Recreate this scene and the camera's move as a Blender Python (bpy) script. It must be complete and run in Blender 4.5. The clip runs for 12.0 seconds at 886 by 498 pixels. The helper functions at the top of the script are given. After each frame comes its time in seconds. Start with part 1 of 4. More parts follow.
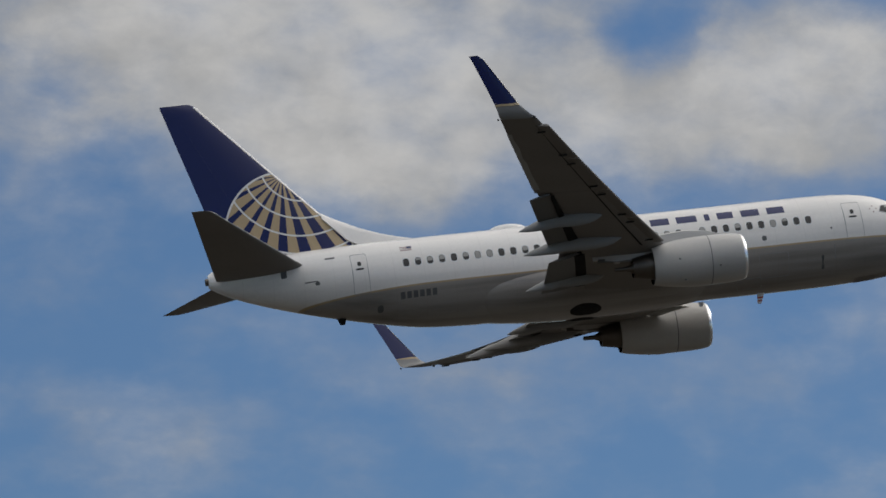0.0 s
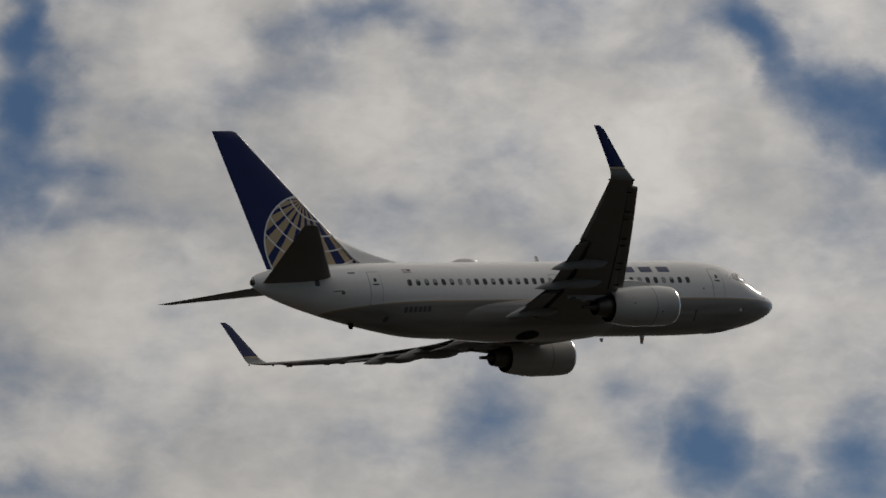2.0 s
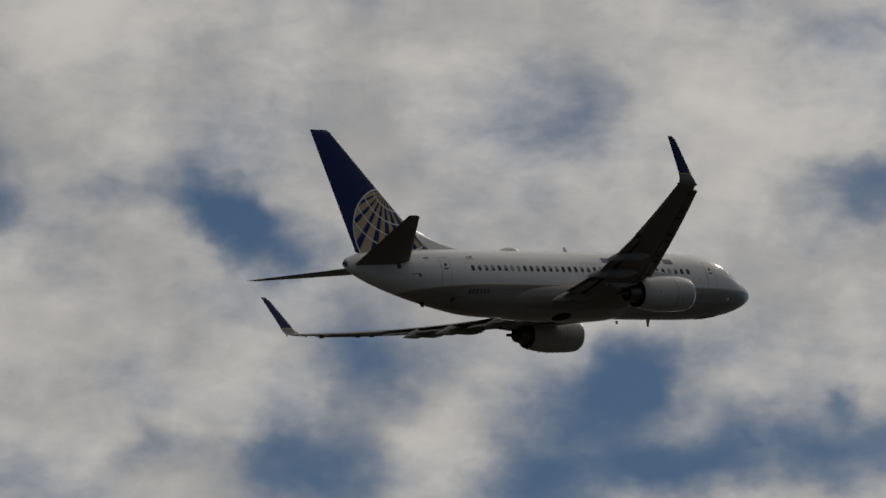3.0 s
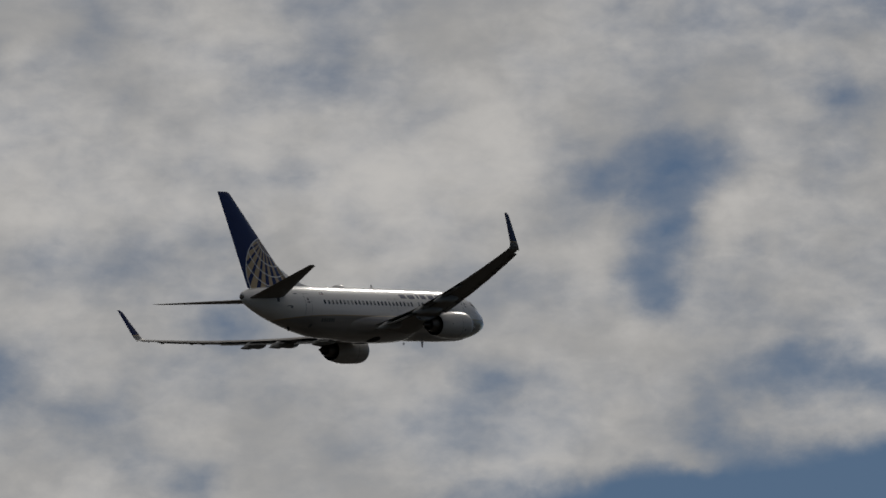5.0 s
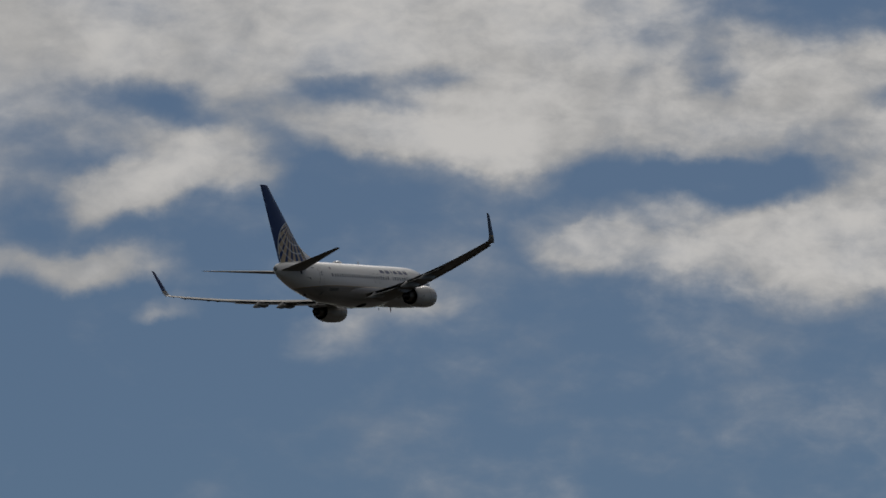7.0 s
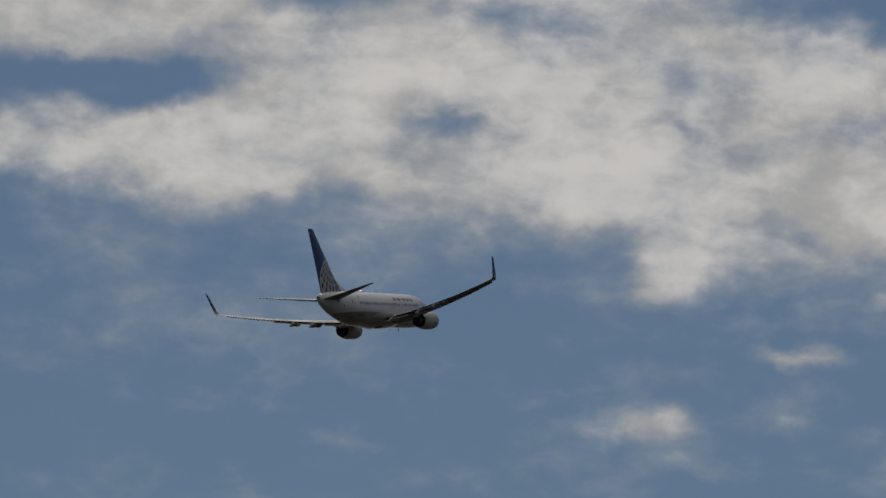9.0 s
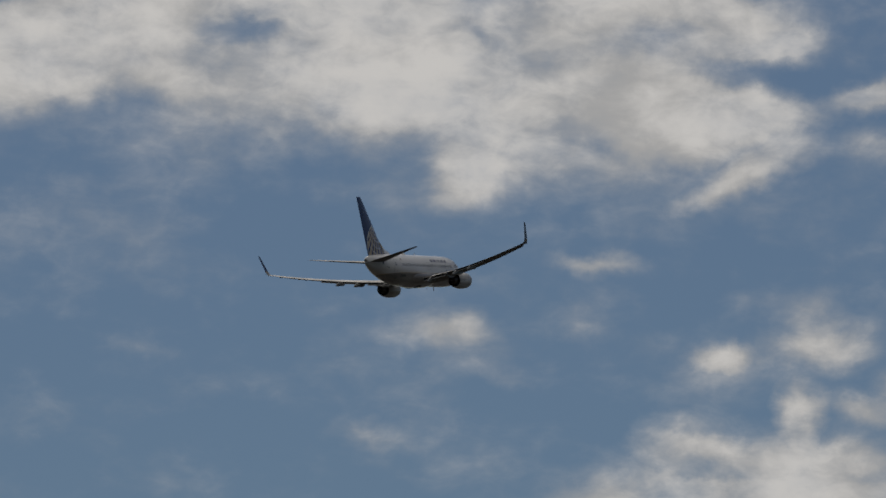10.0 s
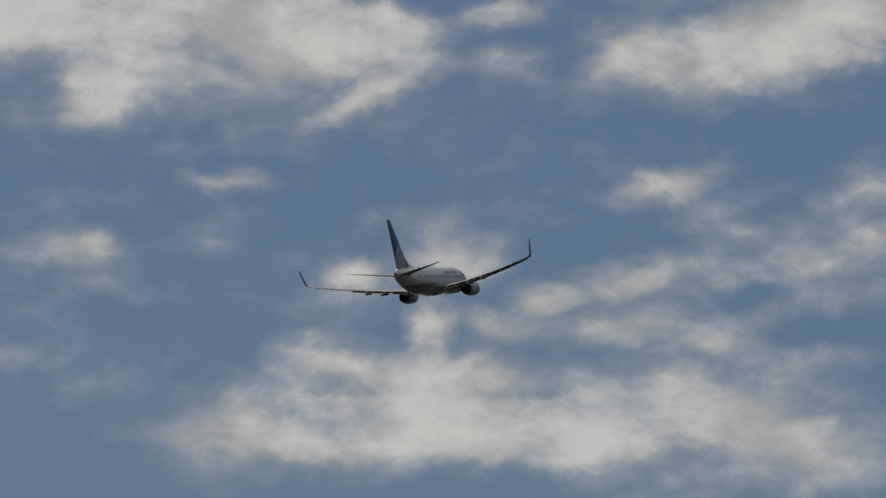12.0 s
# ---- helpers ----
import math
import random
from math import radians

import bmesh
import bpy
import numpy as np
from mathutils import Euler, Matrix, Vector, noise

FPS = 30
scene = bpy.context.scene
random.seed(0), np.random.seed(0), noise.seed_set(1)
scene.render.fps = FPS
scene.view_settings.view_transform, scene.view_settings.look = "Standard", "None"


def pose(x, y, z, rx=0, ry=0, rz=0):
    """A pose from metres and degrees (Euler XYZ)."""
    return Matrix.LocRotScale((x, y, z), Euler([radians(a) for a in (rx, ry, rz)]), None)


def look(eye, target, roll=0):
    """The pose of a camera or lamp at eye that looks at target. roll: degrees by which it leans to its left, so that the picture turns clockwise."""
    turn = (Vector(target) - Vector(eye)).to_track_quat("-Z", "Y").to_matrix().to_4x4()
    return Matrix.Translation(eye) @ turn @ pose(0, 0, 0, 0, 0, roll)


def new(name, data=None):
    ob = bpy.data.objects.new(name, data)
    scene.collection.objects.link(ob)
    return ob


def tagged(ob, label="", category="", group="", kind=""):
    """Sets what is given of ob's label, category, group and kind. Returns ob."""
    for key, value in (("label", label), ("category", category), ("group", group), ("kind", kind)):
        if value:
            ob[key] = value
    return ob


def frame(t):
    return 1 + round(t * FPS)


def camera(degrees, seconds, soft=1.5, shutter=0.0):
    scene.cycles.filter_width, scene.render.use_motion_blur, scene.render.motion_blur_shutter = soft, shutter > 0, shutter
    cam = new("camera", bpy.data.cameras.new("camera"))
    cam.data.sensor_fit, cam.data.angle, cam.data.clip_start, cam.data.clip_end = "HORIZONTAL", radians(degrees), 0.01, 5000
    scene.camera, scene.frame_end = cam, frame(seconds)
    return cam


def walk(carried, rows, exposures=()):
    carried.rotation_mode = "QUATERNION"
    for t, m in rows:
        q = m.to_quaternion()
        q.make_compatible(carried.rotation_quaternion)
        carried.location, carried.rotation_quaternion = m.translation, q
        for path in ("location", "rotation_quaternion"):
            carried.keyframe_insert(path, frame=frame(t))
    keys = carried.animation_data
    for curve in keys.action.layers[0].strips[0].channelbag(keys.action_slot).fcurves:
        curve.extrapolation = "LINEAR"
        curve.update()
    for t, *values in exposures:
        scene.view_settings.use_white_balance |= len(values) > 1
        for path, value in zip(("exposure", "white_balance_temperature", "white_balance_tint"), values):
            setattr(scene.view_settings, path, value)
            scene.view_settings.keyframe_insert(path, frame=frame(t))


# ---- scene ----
cam = camera(7.037, 12.0, soft=1.6)

EYE = (0.0, 0.0, 1.7)


def aim(yaw, pitch, roll):
    """The hand-held telephoto camera: turned to its left from north, tilted up, leaning."""
    return pose(*EYE, 0, 0, yaw) @ pose(0, 0, 0, 90 + pitch) @ pose(0, 0, 0, 0, 0, -roll)


PAN = [
    (0, 83.423, 13.816, -0.425), (0.5, 75.529, 14.610, -0.755), (1, 68.109, 15.349, 0.214),
    (1.5, 62.524, 15.059, 0.077), (2, 56.916, 15.103, -0.077), (2.5, 52.112, 14.915, 0.369),
    (3, 47.941, 14.603, 0.389), (3.5, 42.869, 14.625, 0.359), (3.7, 41.076, 14.307, 0.515),
    (4.1, 38.547, 14.076, 0.596), (4.5, 36.288, 13.859, 0.772), (4.9, 34.247, 13.642, 0.949),
    (5.3, 32.377, 13.411, 1.029), (5.5, 31.358, 13.118, 0.759), (6, 28.823, 12.702, 0.607),
    (6.5, 27.273, 12.271, 0.175), (6.7, 26.795, 12.332, 0.194), (7.1, 25.633, 12.170, -0.103),
    (7.5, 24.694, 12.082, -0.755), (7.9, 23.842, 12.001, -1.407), (8.3, 22.944, 11.862, -1.704),
    (8.5, 22.497, 11.850, -1.658), (9, 20.927, 11.454, -0.443), (9.5, 19.998, 11.067, -0.390),
    (10, 19.274, 10.716, -0.269), (10.5, 18.276, 10.394, -0.214), (11, 17.437, 10.340, 0.057),
    (11.5, 16.569, 10.139, 0.212), (12, 16.282, 10.047, 0.554),
]
EXPOSURES = [
    (0.0, 1.36, 6500, 10), (0.5, 1.16, 6500, 10), (1.0, 0.74, 6500, 10), (1.5, 0.32, 6650, 10), (2.0, 0.03, 6750, 10), (2.5, -0.19, 6720, 10),
    (3.7, -0.42, 6580, 10), (5.5, -0.45, 6550, 10), (6.5, -0.40, 6500, 10), (9.0, -0.32, 6550, 10), (12.0, -0.30, 6500, 10),
]
walk(cam, [(t, aim(*a)) for t, *a in PAN], EXPOSURES)


# ---- light ----
SUN_AZ, SUN_EL = 21.0, 35.0          # degrees: to the left of north, above the horizon


def sun_dir():
    a, e = radians(SUN_AZ), radians(SUN_EL)
    return Vector((-math.sin(a) * math.cos(e), math.cos(a) * math.cos(e), math.sin(e)))


sun = new("sun", bpy.data.lights.new("sun", "SUN"))
sun.data.energy, sun.data.angle, sun.data.color = 0.68, radians(6.0), (1.0, 0.94, 0.86)
sun.matrix_world = look(sun_dir() * 900, (0, 0, 0))


def cloud(az, el, w, h, tilt=0.0, k=1.0):
    """One bank of cloud: its middle (degrees left of north, degrees up), half extents, lean and thickness."""
    CLOUDS.append((az, el, w, h, tilt, k))


CLOUDS = []
# western blue with high cloud
cloud(86.62, 15.39, 1.73, 0.99, 0, 1.17)
cloud(84.99, 15.29, 1.73, 1.28, 0, 1.69)
cloud(83.36, 15.35, 2.07, 1.28, 0, 1.69)
cloud(84.10, 14.49, 1.23, 0.84, 0, 0.78)
cloud(86.38, 15.22, 0.49, 0.27, 0, -0.6)
cloud(81.82, 15.53, 0.58, 0.36, 0, -0.9)
cloud(81.36, 15.73, 0.31, 0.20, 0, -0.6)
cloud(85.69, 15.59, 1.98, 0.59, 0, 0.78)
cloud(80.52, 15.31, 1.43, 0.89, 0, 1.69)
cloud(81.73, 14.86, 0.99, 0.74, 0, 1.04)
cloud(82.43, 14.50, 1.23, 0.59, 0, 0.65)
cloud(83.58, 14.22, 0.74, 0.49, 0, 0.52)
cloud(80.57, 14.68, 1.48, 0.59, 0, 0.65)
cloud(86.15, 12.53, 0.69, 0.54, 0, 0.2)
cloud(82.88, 12.66, 1.28, 0.49, 0, 0.26)
cloud(79.93, 13.28, 0.79, 0.64, 0, 0.65)
# broken western edge
cloud(78.65, 15.95, 1.17, 0.58, 1, 0.9)
cloud(77.43, 15.89, 1.17, 0.49, 1, 0.75)
cloud(78.25, 15.15, 1.48, 0.58, 1, -0.6)
cloud(76.18, 16.09, 0.54, 0.49, 1, -0.7)
cloud(75.48, 16.32, 0.90, 0.58, 1, 0.8)
cloud(74.26, 16.33, 0.49, 0.36, 1, -0.9)
cloud(74.53, 15.48, 0.40, 0.45, 1, -0.7)
cloud(73.14, 15.49, 1.89, 1.62, 1, 1.3)
cloud(72.21, 16.25, 0.90, 0.54, 1, 0.6)
cloud(75.69, 15.11, 1.12, 0.67, 1, 0.9)
cloud(76.57, 14.78, 0.72, 0.40, 1, 0.3)
cloud(78.78, 14.01, 0.85, 0.67, 1, 1)
cloud(77.20, 13.64, 1.17, 0.58, 1, 1)
cloud(75.90, 13.17, 1.17, 0.67, 1, 0.9)
cloud(74.51, 13.37, 1.35, 0.67, 1, 0.7)
cloud(78.75, 12.98, 1.26, 0.63, 1, -0.9)
cloud(77.60, 12.92, 1.08, 0.40, 1, -0.7)
cloud(73.13, 12.97, 1.57, 0.76, 1, -1)
cloud(72.99, 13.74, 0.76, 0.40, 1, -0.5)
cloud(75.16, 13.00, 0.58, 0.27, 1, -0.4)
cloud(74.74, 12.74, 0.90, 0.27, 1, 0.6)
cloud(72.49, 13.92, 0.67, 0.36, 1, 0.5)
cloud(71.93, 12.79, 0.40, 0.27, 1, 1)
# overcast sheet and its gaps
cloud(71.54, 16.24, 0.40, 0.49, -0, -0.86)
cloud(71.30, 15.52, 0.63, 0.81, -0, -0.94)
cloud(71.46, 13.73, 0.63, 0.85, -0, -1.64)
cloud(70.82, 14.40, 1.08, 0.45, -0, -1.48)
cloud(70.23, 17.10, 0.67, 0.22, -0, -0.86)
cloud(68.83, 17.11, 0.31, 0.22, -0, -0.62)
cloud(68.03, 17.13, 0.54, 0.22, -0, -0.94)
cloud(67.42, 16.36, 0.81, 0.27, -0, -1.01)
cloud(70.41, 15.75, 0.49, 0.36, -0, -0.7)
cloud(68.59, 15.44, 0.27, 0.27, -0, -0.39)
cloud(67.12, 13.69, 1.12, 0.36, -0, -0.58)
cloud(65.04, 13.71, 0.76, 0.49, -0, -0.55)
cloud(65.93, 16.19, 2.02, 1.57, -0, 0.5)
cloud(69.43, 13.74, 1.57, 0.54, -0, 0.5)
cloud(69.67, 16.48, 0.90, 0.67, -0, 0.2)
cloud(63.76, 16.95, 0.54, 0.27, 25, -0.7)
cloud(63.15, 16.52, 0.76, 0.40, 38, -1.01)
cloud(62.31, 15.92, 0.81, 0.38, 25, -1.17)
cloud(60.39, 16.13, 0.49, 0.85, -0, -1.01)
cloud(60.82, 15.46, 0.72, 0.49, -20, -1.09)
cloud(59.66, 15.33, 0.81, 0.31, -0, -0.86)
cloud(60.38, 16.89, 0.36, 0.31, -0, -0.78)
cloud(65.73, 13.70, 1.08, 0.85, -0, -1.17)
cloud(65.09, 14.24, 0.58, 0.40, -0, -0.7)
cloud(65.97, 14.14, 0.45, 0.36, -0, -0.39)
cloud(61.25, 13.53, 0.54, 0.45, -0, -1.01)
cloud(61.57, 13.89, 0.36, 0.27, -0, -0.31)
cloud(64.08, 15.91, 2.02, 0.90, 30, 0.5)
cloud(59.41, 16.20, 0.67, 0.67, -0, 0.2)
cloud(63.84, 13.67, 1.35, 0.67, -0, 0.4)
cloud(59.44, 14.10, 1.12, 1.12, -0, 0.4)
cloud(60.44, 16.29, 0.45, 0.67, 0, -0.94)
cloud(60.41, 16.87, 0.27, 0.36, 0, -0.62)
cloud(59.78, 15.67, 0.54, 0.27, 0, -0.94)
cloud(57.59, 16.99, 0.81, 0.29, 0, -1.09)
cloud(58.30, 16.85, 0.40, 0.22, 0, -0.55)
cloud(56.94, 16.77, 0.31, 0.22, 0, -0.47)
cloud(54.40, 16.80, 0.58, 0.29, 30, -0.86)
cloud(54.04, 16.35, 0.36, 0.36, 0, -0.31)
cloud(56.42, 13.76, 0.58, 0.54, 30, -1.01)
cloud(60.16, 13.20, 1.03, 0.29, 0, -0.94)
cloud(54.58, 13.35, 0.54, 0.40, 0, -0.86)
cloud(57.17, 16.41, 0.22, 0.27, 0, -0.31)
cloud(55.91, 16.18, 1.80, 1.12, 0, 0.5)
cloud(59.40, 15.18, 1.12, 0.67, 0, 0.4)
cloud(58.92, 13.93, 1.57, 0.67, 0, 0.2)
cloud(57.78, 15.96, 0.90, 0.67, 0, 0.2)
cloud(54.28, 16.81, 0.45, 0.25, 40, -0.7)
cloud(53.71, 16.36, 0.85, 0.49, 45, -1.01)
cloud(53.29, 16.05, 0.72, 0.40, 45, -0.7)
cloud(52.78, 15.69, 0.72, 0.45, 35, -0.94)
cloud(52.22, 15.28, 0.94, 0.58, 20, -1.25)
cloud(52.50, 14.97, 0.54, 0.31, -0, -0.47)
cloud(51.81, 14.92, 0.45, 0.27, -0, -0.55)
cloud(49.39, 14.71, 0.76, 0.34, 15, -1.09)
cloud(49.07, 14.52, 0.54, 0.27, -0, -0.62)
cloud(54.73, 13.62, 0.36, 0.76, 12, -1.01)
cloud(53.43, 13.44, 0.63, 0.63, -35, -1.09)
cloud(53.99, 13.08, 0.90, 0.27, -0, -0.7)
cloud(48.67, 13.75, 0.49, 0.67, -0, -0.7)
cloud(50.30, 13.02, 0.58, 0.22, -0, -0.55)
cloud(55.61, 14.02, 0.31, 0.27, -0, -0.39)
cloud(50.63, 16.21, 1.57, 0.90, -0, 0.4)
cloud(54.83, 15.55, 1.12, 1.35, -0, 0.3)
cloud(51.12, 13.65, 1.57, 0.67, -0, 0.3)
cloud(49.77, 14.97, 0.81, 0.27, -0, -1.01)
cloud(49.58, 14.79, 0.31, 0.27, -0, -0.62)
cloud(50.00, 15.20, 0.45, 0.27, -0, -0.47)
cloud(46.74, 15.76, 0.49, 0.45, -0, -0.62)
cloud(44.70, 15.01, 0.54, 0.40, -0, -0.78)
cloud(48.94, 12.86, 0.94, 0.45, -0, -1.14)
cloud(48.34, 13.49, 0.58, 0.49, -0, -0.76)
cloud(46.58, 13.47, 0.81, 0.54, -0, -1.42)
cloud(47.05, 12.89, 0.94, 0.58, -0, -1.61)
cloud(45.81, 12.79, 0.67, 0.36, -0, -0.85)
cloud(44.66, 12.95, 0.58, 0.45, -0, -0.76)
cloud(49.35, 13.04, 0.36, 0.36, -0, -0.57)
cloud(44.74, 13.35, 0.36, 0.27, -0, -0.47)
cloud(50.46, 13.17, 0.67, 0.22, -60, -0.47)
cloud(50.89, 15.01, 0.54, 0.18, -0, -0.39)
cloud(49.26, 16.18, 0.27, 0.22, -0, -0.23)
cloud(50.88, 14.43, 1.35, 0.67, -0, 0.5)
cloud(45.78, 14.76, 1.35, 0.90, -0, 0.5)
cloud(47.88, 13.08, 0.54, 0.45, -0, 0.4)
cloud(48.32, 16.05, 1.80, 0.67, -0, 0.2)
cloud(41.80, 16.37, 0.81, 0.36, -0, -1.09)
cloud(42.88, 16.20, 0.94, 0.31, -0, -0.86)
cloud(43.35, 15.49, 0.58, 0.27, -0, -0.7)
cloud(44.23, 15.04, 0.54, 0.38, -0, -0.94)
cloud(41.15, 15.69, 0.49, 0.27, -0, -0.62)
cloud(44.70, 15.26, 0.36, 0.22, -0, -0.39)
cloud(42.51, 15.21, 0.36, 0.27, -0, -0.62)
cloud(44.19, 15.44, 0.31, 0.22, -0, -0.39)
cloud(41.72, 15.43, 0.22, 0.31, -0, -0.47)
cloud(46.36, 13.64, 0.40, 0.54, -0, -1.04)
cloud(45.34, 12.97, 1.44, 0.49, -0, -1.33)
cloud(43.73, 13.02, 0.90, 0.45, -0, -1.33)
cloud(42.34, 13.55, 0.54, 0.49, -0, -1.14)
cloud(46.35, 12.79, 0.49, 0.27, -0, -0.85)
cloud(42.53, 12.79, 0.36, 0.27, -0, -0.66)
cloud(44.65, 13.29, 0.31, 0.22, -0, -0.47)
cloud(40.71, 14.56, 1.57, 1.35, -0, 0.5)
cloud(45.82, 15.93, 1.35, 0.67, -0, 0.3)
cloud(43.72, 14.81, 0.67, 0.67, -0, 0.3)
cloud(38.67, 15.00, 0.63, 0.54, -1, -1.01)
cloud(38.92, 14.33, 0.81, 0.58, -1, -0.86)
cloud(39.16, 13.61, 0.54, 0.43, -1, -1.09)
cloud(38.28, 15.98, 0.58, 0.40, -1, -0.78)
cloud(37.65, 15.11, 0.36, 0.31, -1, -1.09)
cloud(37.89, 12.69, 0.94, 0.40, -1, -0.94)
cloud(39.59, 12.50, 0.31, 0.27, -1, -0.7)
cloud(39.31, 15.37, 0.40, 0.27, -1, -0.55)
cloud(37.99, 14.22, 0.90, 0.90, -1, 0.4)
cloud(38.94, 13.03, 0.67, 0.40, -1, 0.4)
# northern edge of the sheet
cloud(35.63, 13.00, 0.40, 0.27, -1, -0.6)
cloud(35.53, 13.68, 0.45, 0.31, -1, -0.45)
cloud(35.86, 11.79, 0.40, 0.27, -1, -0.6)
cloud(34.88, 14.17, 0.40, 0.27, -1, -0.38)
cloud(29.16, 15.06, 2.02, 0.49, -1, 0.9)
cloud(28.78, 11.82, 1.35, 0.49, -1, 0.5)
cloud(31.78, 14.18, 0.72, 0.38, -1, -1.05)
cloud(31.97, 13.67, 0.49, 0.58, -1, -1.4)
cloud(32.11, 13.22, 0.40, 0.36, -1, -0.68)
cloud(30.52, 14.73, 0.40, 0.40, -41, -0.6)
cloud(32.57, 14.17, 0.27, 0.22, -1, -0.45)
cloud(31.28, 13.66, 0.22, 0.27, -1, -0.45)
cloud(34.10, 13.23, 0.49, 0.36, -1, -0.45)
cloud(33.45, 12.60, 0.40, 0.27, -1, -0.45)
cloud(31.62, 12.09, 0.40, 0.27, -1, -0.6)
cloud(30.83, 12.55, 0.72, 0.27, -1, -0.83)
cloud(29.96, 12.47, 0.49, 0.27, -1, -0.52)
cloud(28.37, 13.36, 0.72, 0.34, -1, -0.79)
cloud(29.21, 13.13, 0.72, 0.22, -1, -0.47)
cloud(28.75, 12.90, 0.90, 0.27, -1, -0.68)
cloud(29.18, 12.37, 0.94, 0.27, -1, -0.68)
cloud(28.08, 12.30, 0.90, 0.27, -1, -0.52)
cloud(34.06, 11.19, 1.71, 0.31, -1, -0.83)
cloud(32.68, 11.34, 1.71, 0.58, -1, -2)
cloud(31.08, 11.46, 1.89, 0.67, -1, -2.2)
cloud(29.47, 11.52, 1.80, 0.76, -1, -2)
cloud(28.33, 11.45, 1.57, 0.76, -1, -1.6)
cloud(28.30, 12.73, 0.94, 0.31, -21, 1.25)
cloud(28.85, 12.54, 0.72, 0.40, -1, 0.5)
cloud(28.73, 12.07, 0.76, 0.29, -16, 1.6)
cloud(28.23, 11.63, 0.54, 0.22, -26, 1.5)
cloud(29.69, 11.97, 0.90, 0.27, -1, 0.8)
cloud(28.15, 13.11, 0.49, 0.18, -1, 0.6)
cloud(29.38, 11.61, 0.40, 0.22, -1, 0.6)
cloud(31.76, 11.87, 0.31, 0.22, -1, 0.7)
cloud(34.37, 13.77, 1.57, 1.57, -1, 0.3)
# band above the northern blue
cloud(31.74, 10.97, 1.89, 0.54, -1, -1.6)
cloud(28.51, 13.20, 1.71, 0.67, -1, 0.7)
cloud(25.75, 13.15, 1.12, 0.54, -1, 0.8)
cloud(27.34, 14.44, 3.37, 0.81, -1, 2)
cloud(28.74, 13.87, 2.25, 0.90, -1, 1)
cloud(26.89, 13.71, 2.33, 0.49, -1, 1.3)
cloud(25.49, 14.22, 1.80, 0.90, -1, 1.3)
cloud(26.67, 13.17, 0.72, 0.29, 9, 1.4)
cloud(25.98, 13.04, 0.99, 0.29, -1, 1.1)
cloud(25.34, 12.96, 0.58, 0.31, -1, 1.1)
cloud(28.01, 12.88, 1.17, 0.36, -16, 1.1)
cloud(27.55, 12.74, 0.45, 0.20, -1, 0.8)
cloud(28.76, 12.03, 0.99, 0.36, -1, 0.75)
cloud(28.26, 11.67, 0.58, 0.22, -21, 0.8)
cloud(26.79, 11.56, 0.76, 0.25, -26, 0.8)
cloud(29.40, 11.63, 0.45, 0.25, -1, 0.6)
cloud(26.01, 11.76, 0.49, 0.18, -11, 0.5)
cloud(26.94, 13.48, 0.58, 0.22, -1, -0.75)
cloud(28.28, 13.44, 0.54, 0.25, -1, -0.75)
cloud(25.74, 13.60, 0.67, 0.22, -1, -0.83)
cloud(27.96, 13.24, 0.49, 0.18, -1, -0.38)
cloud(30.68, 13.57, 1.57, 1.12, -1, 0.4)
cloud(30.17, 10.47, 2.33, 0.72, -0, -1.7)
cloud(24.42, 13.96, 1.71, 0.81, -0, 1.3)
cloud(24.20, 13.06, 1.17, 0.49, -0, 0.6)
cloud(25.81, 13.59, 0.90, 0.22, -0, -0.38)
cloud(23.69, 13.50, 0.31, 0.45, -0, -0.6)
# long bank with its tongue
cloud(20.39, 13.80, 2.25, 0.40, 2, 0.9)
cloud(22.70, 13.75, 1.80, 0.31, 2, 0.9)
cloud(19.82, 12.74, 1.12, 0.49, 2, 0.7)
cloud(24.78, 12.31, 0.63, 0.38, 2, 1.6)
cloud(24.13, 12.15, 1.08, 0.38, 2, 1.5)
cloud(24.14, 12.57, 0.45, 0.19, 2, 0.9)
cloud(22.89, 12.26, 1.35, 0.58, 2, 1.6)
cloud(21.75, 12.61, 1.57, 0.81, 2, 1.5)
cloud(20.36, 12.01, 1.66, 0.67, 2, 1.8)
cloud(19.44, 12.20, 1.26, 0.90, 2, 1.4)
cloud(19.93, 13.54, 1.57, 0.63, 2, 1.4)
cloud(21.54, 13.60, 1.80, 0.49, 2, 1.3)
cloud(23.15, 13.33, 1.57, 0.43, 2, 1.6)
cloud(24.77, 13.28, 1.57, 0.43, 2, 1.25)
cloud(26.09, 13.05, 0.99, 0.25, 2, 0.6)
cloud(25.70, 13.56, 0.90, 0.22, 2, 0.4)
cloud(19.15, 11.27, 0.40, 0.49, 2, 1.1)
cloud(20.84, 12.99, 1.35, 0.45, 2, 1)
cloud(23.41, 12.74, 1.08, 0.29, 2, -1.8)
cloud(24.29, 12.82, 0.90, 0.17, 2, -0.65)
cloud(22.14, 13.45, 0.49, 0.18, 2, -0.9)
cloud(21.31, 13.58, 0.36, 0.20, 2, -0.9)
cloud(20.52, 13.31, 0.58, 0.22, 2, -0.7)
cloud(20.01, 13.16, 0.54, 0.14, 2, -0.7)
cloud(26.02, 13.59, 0.49, 0.19, 2, -0.4)
cloud(21.19, 12.53, 0.67, 0.18, 2, -0.4)
cloud(23.67, 13.54, 0.31, 0.22, 2, -0.25)
cloud(20.74, 12.58, 0.49, 0.13, 2, -0.45)
cloud(19.26, 12.43, 0.31, 0.22, 2, -0.45)
cloud(22.43, 12.21, 0.72, 0.18, 22, -0.3)
cloud(26.09, 11.79, 0.58, 0.19, 2, 0.35)
